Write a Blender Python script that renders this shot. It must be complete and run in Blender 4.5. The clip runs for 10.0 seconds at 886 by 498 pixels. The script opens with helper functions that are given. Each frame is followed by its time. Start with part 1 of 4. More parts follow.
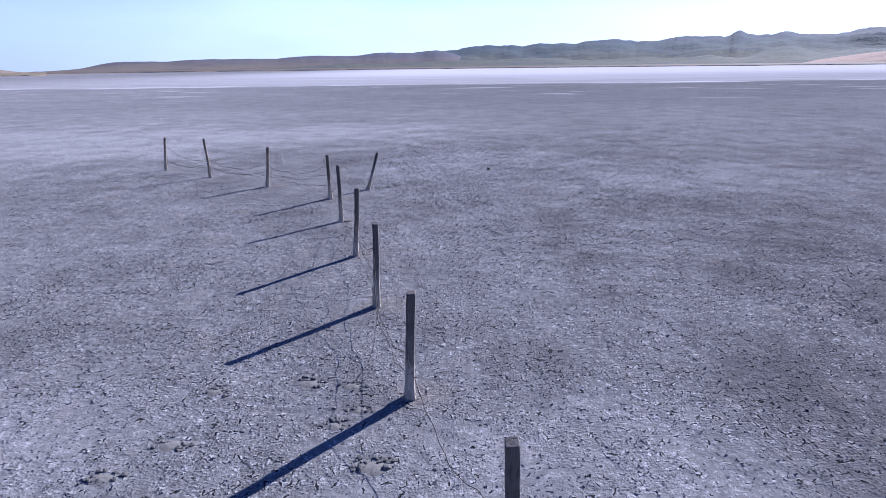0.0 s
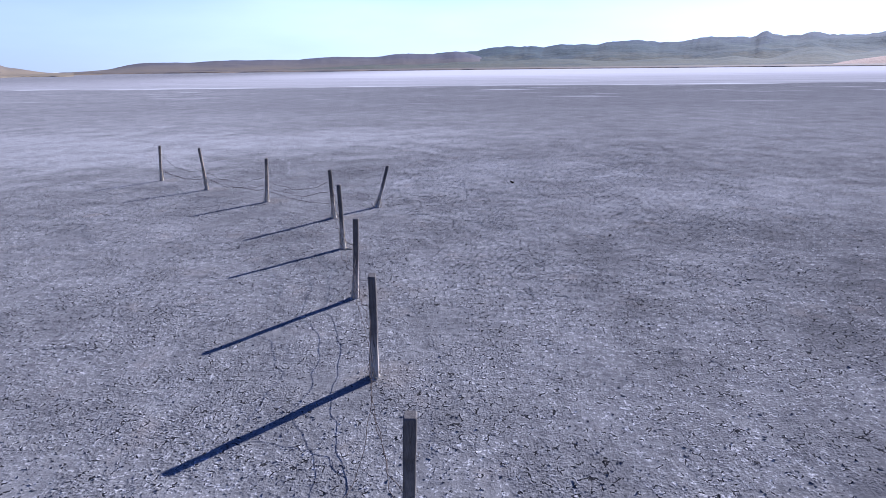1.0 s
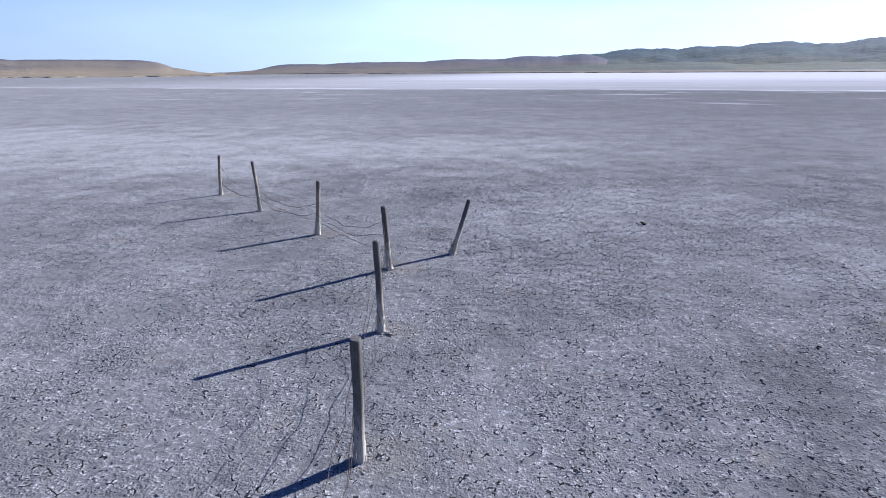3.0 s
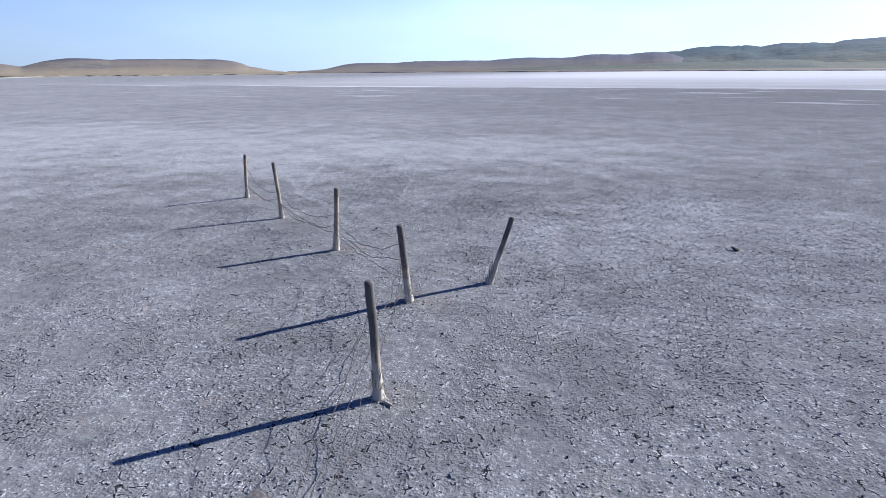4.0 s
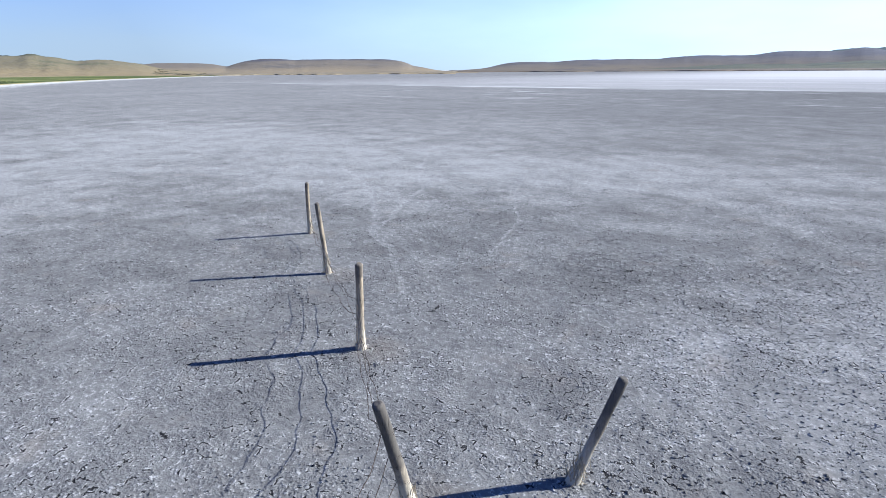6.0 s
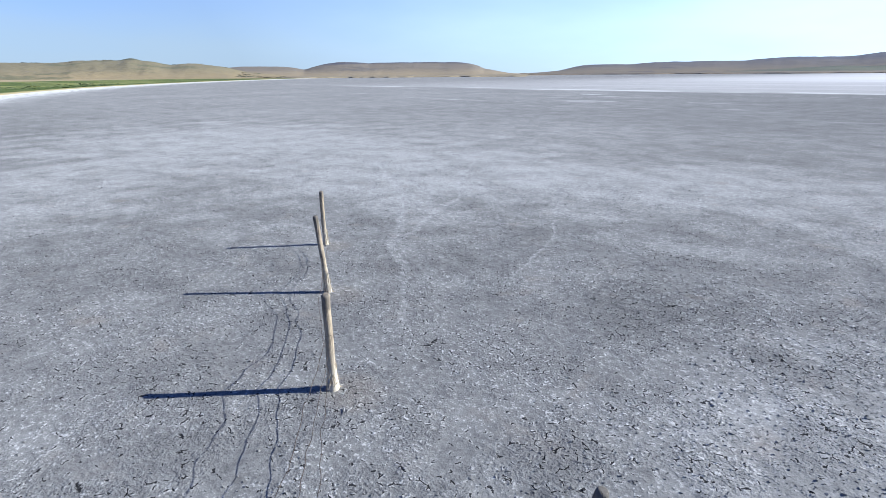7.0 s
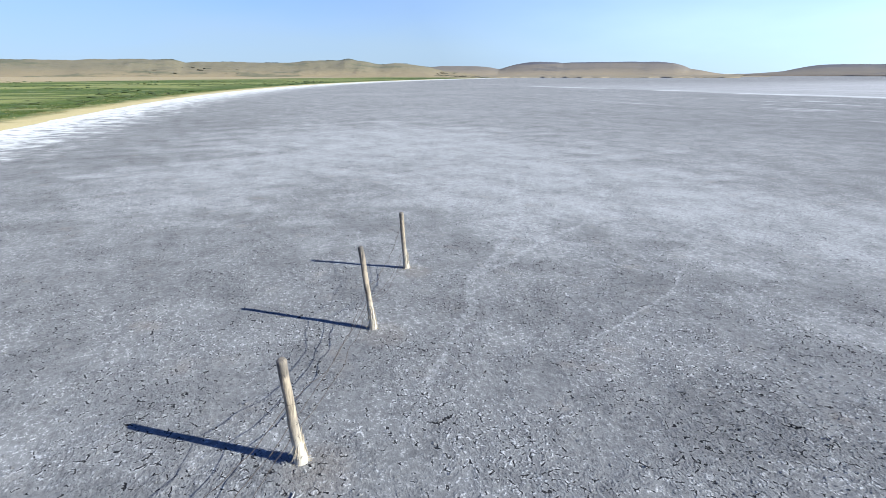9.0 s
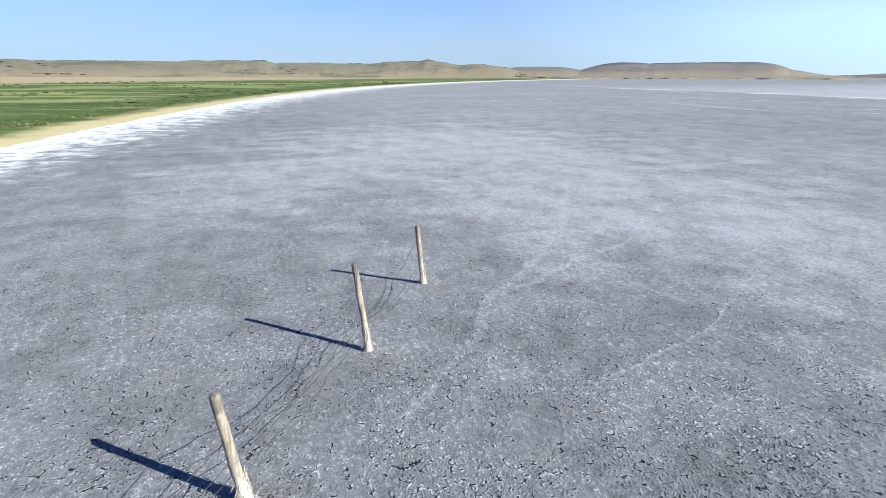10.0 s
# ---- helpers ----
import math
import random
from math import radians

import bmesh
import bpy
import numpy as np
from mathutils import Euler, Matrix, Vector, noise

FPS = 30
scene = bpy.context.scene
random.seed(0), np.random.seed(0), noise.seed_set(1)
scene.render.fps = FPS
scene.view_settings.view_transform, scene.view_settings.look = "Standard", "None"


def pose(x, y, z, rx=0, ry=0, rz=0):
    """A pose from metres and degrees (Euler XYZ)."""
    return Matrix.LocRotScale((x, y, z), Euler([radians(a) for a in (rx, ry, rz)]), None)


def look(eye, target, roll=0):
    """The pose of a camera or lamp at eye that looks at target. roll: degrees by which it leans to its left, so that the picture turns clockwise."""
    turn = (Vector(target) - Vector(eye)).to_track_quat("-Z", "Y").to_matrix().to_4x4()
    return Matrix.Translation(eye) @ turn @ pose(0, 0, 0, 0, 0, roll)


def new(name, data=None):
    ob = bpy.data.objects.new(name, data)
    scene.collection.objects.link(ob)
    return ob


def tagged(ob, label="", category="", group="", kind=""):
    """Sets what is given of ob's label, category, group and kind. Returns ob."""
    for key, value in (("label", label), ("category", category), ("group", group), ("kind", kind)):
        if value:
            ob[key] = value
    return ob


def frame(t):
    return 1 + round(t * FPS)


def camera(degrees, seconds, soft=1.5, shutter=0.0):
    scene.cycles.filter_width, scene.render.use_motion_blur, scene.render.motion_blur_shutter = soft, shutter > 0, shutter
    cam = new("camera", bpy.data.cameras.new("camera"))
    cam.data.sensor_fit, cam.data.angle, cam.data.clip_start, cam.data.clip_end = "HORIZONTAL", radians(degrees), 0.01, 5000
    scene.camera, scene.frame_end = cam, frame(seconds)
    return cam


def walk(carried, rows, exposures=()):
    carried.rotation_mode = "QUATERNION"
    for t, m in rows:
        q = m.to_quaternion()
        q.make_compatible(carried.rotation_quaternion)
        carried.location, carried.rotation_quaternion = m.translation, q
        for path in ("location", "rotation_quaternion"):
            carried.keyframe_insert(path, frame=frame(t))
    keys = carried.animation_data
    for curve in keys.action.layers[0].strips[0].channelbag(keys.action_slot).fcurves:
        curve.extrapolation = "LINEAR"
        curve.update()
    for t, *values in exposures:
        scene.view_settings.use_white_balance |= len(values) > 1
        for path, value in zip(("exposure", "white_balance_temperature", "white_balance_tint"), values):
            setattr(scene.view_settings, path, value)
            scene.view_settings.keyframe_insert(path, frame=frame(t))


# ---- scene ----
# The camera glides low along the old fence and turns to its left.
cam = camera(78.41, 10.0, soft=0.85)
ROWS = [
    (0.0, -0.000, 0.000, 3.473, 0.21, -18.59, 0.63),
    (0.5, -0.001, 0.973, 3.475, 1.46, -18.51, 0.62),
    (1.0, -0.005, 1.950, 3.508, 2.20, -18.47, 0.61),
    (1.5, 0.039, 2.897, 3.515, 4.41, -18.41, 0.57),
    (2.0, 0.094, 3.895, 3.519, 7.08, -18.33, 0.47),
    (2.5, 0.093, 5.013, 3.496, 10.56, -18.24, 0.37),
    (3.0, 0.037, 6.109, 3.426, 14.44, -18.15, 0.26),
    (3.2, 0.027, 6.516, 3.390, 15.94, -18.13, 0.25),
    (4.3, -0.205, 8.806, 3.212, 23.04, -18.29, 0.33),
    (4.5, -0.290, 9.228, 3.231, 24.44, -18.30, 0.33),
    (5.0, -0.565, 10.278, 3.352, 28.26, -18.30, 0.28),
    (5.5, -0.789, 11.321, 3.420, 32.77, -18.34, 0.31),
    (5.7, -0.851, 11.702, 3.432, 34.59, -18.34, 0.31),
    (6.8, -0.924, 13.328, 3.351, 42.54, -17.93, 0.41),
    (7.0, -0.903, 13.609, 3.378, 44.14, -17.94, 0.41),
    (7.5, -0.890, 14.200, 3.417, 48.13, -17.93, 0.37),
    (8.0, -0.890, 14.739, 3.481, 53.09, -17.93, 0.26),
    (8.5, -0.930, 15.283, 3.532, 58.33, -17.90, 0.16),
    (9.0, -0.955, 15.841, 3.606, 63.48, -17.90, 0.08),
    (9.5, -1.028, 16.449, 3.668, 67.51, -17.92, 0.05),
    (10.0, -1.153, 16.997, 3.695, 71.45, -17.83, 0.00),
]
EXPOSURES = [(0.0, 1.19, 5400, 24), (3.0, 1.27, 5620, 15), (5.5, 1.36, 5780, 8), (10.0, 1.47, 5840, 4)]
walk(cam, [(t, pose(x, y, z, 90 + pitch, roll, yaw)) for t, x, y, z, yaw, pitch, roll in ROWS], EXPOSURES)

# ---- sun and sky ----
SUN_AZ, SUN_EL = 47.7, 30.3  # degrees clockwise from +y, and above the ground
sun_way = Vector((math.sin(radians(SUN_AZ)) * math.cos(radians(SUN_EL)), math.cos(radians(SUN_AZ)) * math.cos(radians(SUN_EL)), math.sin(radians(SUN_EL))))
sun_data = bpy.data.lights.new("sun", "SUN")
sun_data.energy, sun_data.angle, sun_data.color = 5.0, radians(0.53), (1.0, 0.945, 0.84)
sun = new("sun", sun_data)
sun.matrix_world = look(sun_way * 50, (0, 0, 0))

world = bpy.data.worlds.new("sky")
scene.world = world
world.use_nodes = True
wt = world.node_tree
sky = wt.nodes.new("ShaderNodeTexSky")
sky.sky_type, sky.sun_disc = "NISHITA", False
sky.sun_elevation, sky.sun_rotation = radians(SUN_EL), radians(SUN_AZ)
sky.air_density, sky.dust_density, sky.ozone_density = 1.0, 0.3, 4.0
wt.nodes["Background"].inputs["Strength"].default_value = 0.046
veil = wt.nodes.new("ShaderNodeTexNoise")
spread = wt.nodes.new("ShaderNodeMapping")
spread.inputs["Scale"].default_value = (1.2, 1.2, 5.0)
wt.links.new(wt.nodes.new("ShaderNodeTexCoord").outputs["Generated"], spread.inputs[0])
wt.links.new(spread.outputs[0], veil.inputs["Vector"])
veil.inputs["Scale"].default_value, veil.inputs["Detail"].default_value = 1.6, 5.0
thin = wt.nodes.new("ShaderNodeMapRange")
thin.inputs["From Min"].default_value, thin.inputs["From Max"].default_value = 0.38, 0.75
thin.inputs["To Min"].default_value, thin.inputs["To Max"].default_value = 0.60, 0.88
wt.links.new(veil.outputs["Fac"], thin.inputs["Value"])
cirrus = wt.nodes.new("ShaderNodeMix")
cirrus.data_type = "RGBA"
apart = wt.nodes.new("ShaderNodeSeparateXYZ")
wt.links.new(wt.nodes["Texture Coordinate"].outputs["Generated"], apart.inputs[0])
low = wt.nodes.new("ShaderNodeMapRange")
low.interpolation_type = "SMOOTHERSTEP"
low.inputs["From Min"].default_value, low.inputs["From Max"].default_value = 0.0, 0.31
low.inputs["To Min"].default_value, low.inputs["To Max"].default_value = 1.0, 0.0
wt.links.new(apart.outputs[2], low.inputs["Value"])
haze = wt.nodes.new("ShaderNodeMath")
haze.operation = "MULTIPLY"
wt.links.new(thin.outputs[0], haze.inputs[0])
wt.links.new(low.outputs[0], haze.inputs[1])
wt.links.new(haze.outputs[0], cirrus.inputs[0])
deep = wt.nodes.new("ShaderNodeVectorMath")
deep.operation = "MULTIPLY"
wt.links.new(sky.outputs[0], deep.inputs[0])
deep.inputs[1].default_value = (0.67, 0.84, 1.42)
wt.links.new(deep.outputs[0], cirrus.inputs[6])
toward = wt.nodes.new("ShaderNodeVectorMath")
toward.operation = "DOT_PRODUCT"
wt.links.new(wt.nodes["Texture Coordinate"].outputs["Generated"], toward.inputs[0])
toward.inputs[1].default_value = sun_way
glare = wt.nodes.new("ShaderNodeMapRange")
glare.inputs["From Min"].default_value, glare.inputs["From Max"].default_value = -0.3, 0.9
glare.inputs["To Min"].default_value, glare.inputs["To Max"].default_value = 5.6, 17.0
wt.links.new(toward.outputs["Value"], glare.inputs["Value"])
white = wt.nodes.new("ShaderNodeVectorMath")
white.operation = "SCALE"
white.inputs[0].default_value = (0.79, 0.95, 1.10)
wt.links.new(glare.outputs[0], white.inputs["Scale"])
wt.links.new(white.outputs[0], cirrus.inputs[7])
wt.links.new(cirrus.outputs[2], wt.nodes["Background"].inputs["Color"])


# ---- node helpers ----
def material(name, rough=0.9):
    m = bpy.data.materials.new(name)
    m.use_nodes = True
    nt = m.node_tree
    shader = nt.nodes["Principled BSDF"]
    shader.inputs["Roughness"].default_value = rough
    shader.inputs["Specular IOR Level"].default_value = 0.25
    return m, nt, shader


def plug(nt, socket, value):
    if isinstance(value, bpy.types.NodeSocket):
        nt.links.new(value, socket)
    elif value is not None:
        socket.default_value = value


def num(nt, op, a, b=None, c=None, clamp=False):
    n = nt.nodes.new("ShaderNodeMath")
    n.operation, n.use_clamp = op, clamp
    for socket, value in zip(n.inputs, (a, b, c)):
        plug(nt, socket, value)
    return n.outputs[0]


def step(nt, value, low, high):
    n = nt.nodes.new("ShaderNodeMapRange")
    n.interpolation_type = "SMOOTHSTEP"
    plug(nt, n.inputs["Value"], value)
    n.inputs["From Min"].default_value, n.inputs["From Max"].default_value = low, high
    return n.outputs[0]


def grain(nt, vector, scale, detail=4.0, rough=0.55, warp=0.0):
    n = nt.nodes.new("ShaderNodeTexNoise")
    plug(nt, n.inputs["Vector"], vector)
    n.inputs["Scale"].default_value, n.inputs["Detail"].default_value = scale, detail
    n.inputs["Roughness"].default_value, n.inputs["Distortion"].default_value = rough, warp
    return n.outputs["Fac"]


def cells(nt, vector, scale, feature="F1"):
    n = nt.nodes.new("ShaderNodeTexVoronoi")
    n.feature = feature
    plug(nt, n.inputs["Vector"], vector)
    n.inputs["Scale"].default_value = scale
    return n.outputs["Distance"]


def stretch(nt, vector, scale, turn=0.0):
    n = nt.nodes.new("ShaderNodeMapping")
    plug(nt, n.inputs["Vector"], vector)
    n.inputs["Scale"].default_value, n.inputs["Rotation"].default_value = scale, (0, 0, radians(turn))
    return n.outputs[0]


def blend(nt, fac, a, b, how="MIX"):
    n = nt.nodes.new("ShaderNodeMix")
    n.data_type, n.blend_type = "RGBA", how
    plug(nt, n.inputs[0], fac)
    for socket, value in ((n.inputs[6], a), (n.inputs[7], b)):
        plug(nt, socket, (*value, 1.0) if isinstance(value, tuple) else value)
    return n.outputs[2]


def relief(nt, shader, height, distance, strength=1.0):
    n = nt.nodes.new("ShaderNodeBump")
    n.inputs["Strength"].default_value, n.inputs["Distance"].default_value = strength, distance
    plug(nt, n.inputs["Height"], height)
    nt.links.new(n.outputs[0], shader.inputs["Normal"])
    return n.outputs[0]


def place(nt):
    """World position, and its x and y."""
    p = nt.nodes.new("ShaderNodeNewGeometry").outputs["Position"]
    s = nt.nodes.new("ShaderNodeSeparateXYZ")
    nt.links.new(p, s.inputs[0])
    return p, s.outputs[0], s.outputs[1], s.outputs[2]


def shore_node(nt, x, y):
    """Metres on the lake's side of the meadow's edge."""
    u = num(nt, "MAXIMUM", num(nt, "MULTIPLY", x, -1.0), 0.0)
    edge = num(nt, "ADD", num(nt, "MULTIPLY", num(nt, "MULTIPLY", u, u), 0.00155), 4.5)
    edge = num(nt, "SUBTRACT", edge, num(nt, "DIVIDE", 100.0, num(nt, "ADD", u, 10.0)))
    return num(nt, "SUBTRACT", y, edge), u


def shore_y(x):
    u = max(-x, 0.0)
    return 0.00155 * u * u + 4.5 - 100.0 / (u + 10.0)


# ---- materials ----
def blob(nt, x, y, ragged, cx, cy, rx, ry):
    """One ragged oval patch round (cx, cy): 1 inside, 0 outside."""
    dx = num(nt, "DIVIDE", num(nt, "SUBTRACT", x, cx), rx)
    dy = num(nt, "DIVIDE", num(nt, "SUBTRACT", y, cy), ry)
    d = num(nt, "SQRT", num(nt, "ADD", num(nt, "MULTIPLY", dx, dx), num(nt, "MULTIPLY", dy, dy)))
    d = num(nt, "ADD", d, num(nt, "MULTIPLY", num(nt, "SUBTRACT", ragged, 0.5), 1.3))
    return num(nt, "SUBTRACT", 1.0, step(nt, d, 0.45, 1.15))


def trail(nt, x, y, ragged, ax, ay, bx, by, wide):
    """One straight stretch of a trodden track: 1 on it, 0 beside it."""
    long = math.hypot(bx - ax, by - ay)
    ux, uy = (bx - ax) / long, (by - ay) / long
    dx, dy = num(nt, "SUBTRACT", x, ax), num(nt, "SUBTRACT", y, ay)
    s = num(nt, "ADD", num(nt, "MULTIPLY", dx, ux), num(nt, "MULTIPLY", dy, uy))
    t = num(nt, "ADD", num(nt, "MULTIPLY", dx, -uy), num(nt, "MULTIPLY", dy, ux))
    t = num(nt, "ADD", t, num(nt, "MULTIPLY", num(nt, "SUBTRACT", ragged, 0.5), 0.9))
    over = num(nt, "ABSOLUTE", num(nt, "SUBTRACT", s, long / 2))
    on = num(nt, "SUBTRACT", 1.0, step(nt, num(nt, "ABSOLUTE", t), wide * 0.3, wide))
    return num(nt, "MULTIPLY", on, num(nt, "SUBTRACT", 1.0, step(nt, over, long / 2 - 0.1, long / 2 + 0.3)))


def largest(nt, values):
    out = values[0]
    for v in values[1:]:
        out = num(nt, "MAXIMUM", out, v)
    return out


# the fence posts: base x, y; head x, y, z; radius; squareness; wood; wires tied at these heights
POSTS = [
    (0.42, 2.88, 0.38, 2.71, 1.33, 0.045, 0.8, 0, (0.36, 0.62, 0.95)),
    (-0.42, 5.17, -0.36, 4.98, 1.33, 0.046, 0.8, 0, (0.34, 0.60, 0.96)),
    (-1.08, 7.60, -1.02, 7.47, 1.35, 0.045, 0.6, 0, (0.33, 0.62, 0.97)),
    (-1.77, 9.96, -1.63, 9.72, 1.38, 0.044, 0.3, 0, (0.33, 0.58, 0.96)),
    (-2.50, 12.48, -2.47, 12.34, 1.345, 0.043, 0.0, 2, (0.32, 0.60, 0.97)),
    (-3.24, 14.87, -3.16, 14.46, 1.262, 0.046, 0.0, 2, (0.40, 0.72, 0.98)),
    (-5.53, 16.57, -5.37, 16.46, 1.212, 0.045, 0.0, 1, (0.36, 0.50, 0.72)),
    (-7.97, 18.18, -7.96, 18.04, 1.285, 0.040, 0.0, 1, (0.36, 0.46, 0.62)),
    (-10.20, 19.65, -9.97, 19.48, 1.165, 0.041, 0.0, 1, (0.34, 0.45, 0.95)),
]

# centre and half axes: paler ground; dark ground with lens vignetting painted in
PALE = [(8.5, 17.5, 6.5, 3.0), (1.5, 21.5, 5.5, 3.0), (-4.5, 32.5, 7.0, 4.5), (-5.2, 4.2, 2.4, 1.6), (-16.0, 25.0, 8.0, 5.0), (-9.0, 29.0, 8.0, 5.0), (1.2, 4.0, 2.4, 1.3), (-27.0, 26.0, 18.0, 11.0), (-22.0, 16.0, 8.0, 3.5), (-1.5, 18.6, 2.0, 1.4)]
DARK_FALLOFF = [(8.0, 8.5, 5.8, 5.8), (5.6, 4.2, 3.4, 2.8), (6.5, 13.0, 4.0, 2.2), (-2.6, 21.6, 2.6, 1.6)]
TRAILS = [
    (-18.2, 27.4, -13.2, 24.4, 0.12), (-13.2, 24.4, -11.4, 22.9, 0.15), (-11.4, 22.9, -9.2, 20.7, 0.15), (-9.2, 20.7, -7.5, 19.4, 0.13), (-7.5, 19.4, -6.2, 18.2, 0.1),
    (-15.8, 30.8, -11.0, 24.4, 0.08), (-11.0, 24.4, -9.2, 20.7, 0.09), (-12.6, 22.6, -8.0, 23.6, 0.07), (-9.0, 26.6, -7.0, 23.2, 0.04), (-7.0, 23.2, -6.0, 20.3, 0.04),
]


def make_lakebed():
    m, nt, shader = material("salt_lakebed", 1.0)
    shader.inputs["Specular IOR Level"].default_value = 0.0
    shader.inputs["Diffuse Roughness"].default_value = 0.06
    p, x, y, z = place(nt)
    p = stretch(nt, p, (1, 1, 0))
    band_wave = num(nt, "MULTIPLY", num(nt, "SUBTRACT", grain(nt, stretch(nt, p, (0.02, 0.05, 0.0)), 1.0, 3.0), 0.5), 34.0)
    big = grain(nt, p, 0.085, 5.0, 0.6)
    mid = grain(nt, p, 0.62, 6.0, 0.66)
    tuft = grain(nt, p, 2.6, 7.0, 0.74)
    fine = grain(nt, p, 11.0, 4.0, 0.65)
    pock = grain(nt, p, 36.0, 2.0, 0.5)
    speck = grain(nt, p, 60.0, 2.0, 0.6)
    rag = num(nt, "ADD", num(nt, "MULTIPLY", num(nt, "SUBTRACT", grain(nt, p, 0.3, 7.0, 0.7), 0.5), 2.4), 0.5)
    dark_falloff = largest(nt, [blob(nt, x, y, rag, *b) for b in DARK_FALLOFF])
    pale = largest(nt, [blob(nt, x, y, rag, *b) for b in PALE])
    leftward = num(nt, "ADD", num(nt, "MULTIPLY", x, -1.0), num(nt, "MULTIPLY", num(nt, "SUBTRACT", big, 0.5), 14.0))
    # rough, cracked crust between smoother powdery ground
    crusty = num(nt, "SUBTRACT", grain(nt, p, 0.95, 6.0, 0.7), num(nt, "MULTIPLY", step(nt, leftward, 1.0, 14.0), 0.03))
    crusty = num(nt, "ADD", crusty, num(nt, "SUBTRACT", num(nt, "MULTIPLY", dark_falloff, 0.03), num(nt, "MULTIPLY", pale, 0.03)))
    crusty = num(nt, "MULTIPLY_ADD", step(nt, y, 22.0, 45.0), -0.16, crusty)
    crusty = step(nt, crusty, 0.38, 0.60)
    # how pale the mud is: broad areas, patches, tufts of salt bloom
    tone = num(nt, "MULTIPLY_ADD", big, 0.42, -0.21 + 0.44)
    tone = num(nt, "MULTIPLY_ADD", num(nt, "SUBTRACT", mid, 0.5), 0.65, tone)
    tone = num(nt, "MULTIPLY_ADD", num(nt, "SUBTRACT", tuft, 0.5), 0.8, tone)
    tone = num(nt, "MULTIPLY_ADD", num(nt, "SUBTRACT", fine, 0.5), 1.0, tone)
    tone = num(nt, "MULTIPLY_ADD", pale, 0.20, tone)
    # darker patches, partly standing for lens vignetting at the lower right
    tone = num(nt, "MULTIPLY_ADD", dark_falloff, -0.13, tone)
    # paler to the left, darker to the right: uneven light painted into the mud
    tone = num(nt, "MULTIPLY_ADD", step(nt, leftward, 3.0, 20.0), 0.09, tone)
    tone = num(nt, "MULTIPLY_ADD", num(nt, "SUBTRACT", 1.0, step(nt, leftward, -9.0, 1.0)), -0.05, tone)
    # far ground painted paler, since the near crust shows more shadow
    tone = num(nt, "MULTIPLY_ADD", step(nt, y, 17.0, 30.0), 0.10, tone)
    colour = blend(nt, step(nt, tone, 0.05, 0.60), (0.084, 0.083, 0.085), (0.156, 0.155, 0.156))
    colour = blend(nt, step(nt, tone, 0.50, 0.98), colour, (0.265, 0.265, 0.266))
    # crisp white flecks of salt
    fleck = num(nt, "MULTIPLY", step(nt, num(nt, "ADD", num(nt, "MULTIPLY", fine, 0.6), num(nt, "MULTIPLY", pock, 0.5)), 0.595, 0.66), step(nt, mid, 0.36, 0.58))
    colour = blend(nt, num(nt, "MULTIPLY", fleck, 0.7), colour, (0.38, 0.38, 0.38))
    # shade inside the small pits, painted dark into the mud
    pit_shade = num(nt, "MULTIPLY", num(nt, "SUBTRACT", 1.0, step(nt, pock, 0.33, 0.42)), num(nt, "MULTIPLY_ADD", crusty, 0.7, 0.25))
    colour = blend(nt, num(nt, "MULTIPLY", pit_shade, 0.85), colour, (0.040, 0.039, 0.041))
    way = largest(nt, [trail(nt, x, y, mid, *t) for t in TRAILS])
    colour = blend(nt, num(nt, "MULTIPLY", way, num(nt, "MULTIPLY_ADD", step(nt, fine, 0.42, 0.60), 0.30, 0.08)), colour, (0.34, 0.34, 0.342))
    # faint rusty brown stains
    rust = step(nt, grain(nt, p, 1.3, 4.0), 0.58, 0.74)
    colour = blend(nt, num(nt, "MULTIPLY", rust, 0.24), colour, (0.15, 0.115, 0.09))
    stain = largest(nt, [blob(nt, x, y, rag, post[0] + 0.22, post[1] + 0.1, 0.42, 0.34) for post in POSTS])
    colour = blend(nt, num(nt, "MULTIPLY", stain, 0.17), colour, (0.165, 0.130, 0.100))
    # short cracks where the crust is rough, their inner shade painted near black
    bent = nt.nodes.new("ShaderNodeVectorMath")
    bent.operation = "ADD"
    push = nt.nodes.new("ShaderNodeTexNoise")
    plug(nt, push.inputs["Vector"], p)
    push.inputs["Scale"].default_value, push.inputs["Detail"].default_value = 13.0, 3.0
    small = nt.nodes.new("ShaderNodeVectorMath")
    small.operation = "SCALE"
    nt.links.new(push.outputs["Color"], small.inputs[0])
    small.inputs["Scale"].default_value = 0.07
    nt.links.new(p, bent.inputs[0])
    nt.links.new(small.outputs[0], bent.inputs[1])
    gate = step(nt, num(nt, "MULTIPLY_ADD", crusty, 0.095, grain(nt, p, 11.0, 2.0, 0.5)), 0.636, 0.656)
    edge = cells(nt, bent.outputs[0], 8.0, "DISTANCE_TO_EDGE")
    crack = num(nt, "MULTIPLY", num(nt, "SUBTRACT", 1.0, step(nt, edge, 0.030, 0.065)), gate)
    colour = blend(nt, num(nt, "MULTIPLY", crack, 0.92), colour, (0.010, 0.010, 0.012))
    # far off: a darker damp belt, then the white salt pan
    ya = num(nt, "ADD", y, band_wave)
    belt = num(nt, "MULTIPLY", step(nt, ya, 38.0, 62.0), step(nt, num(nt, "ADD", x, band_wave), -60.0, -10.0))
    colour = blend(nt, num(nt, "MULTIPLY", belt, 0.30), colour, (0.095, 0.095, 0.10))
    streak = grain(nt, stretch(nt, p, (0.012, 0.09, 0.0)), 1.0, 4.0, 0.6)
    pan = num(nt, "MULTIPLY", step(nt, num(nt, "ADD", y, num(nt, "MULTIPLY", band_wave, 0.45)), 111.0, 118.0), step(nt, x, -200.0, -10.0))
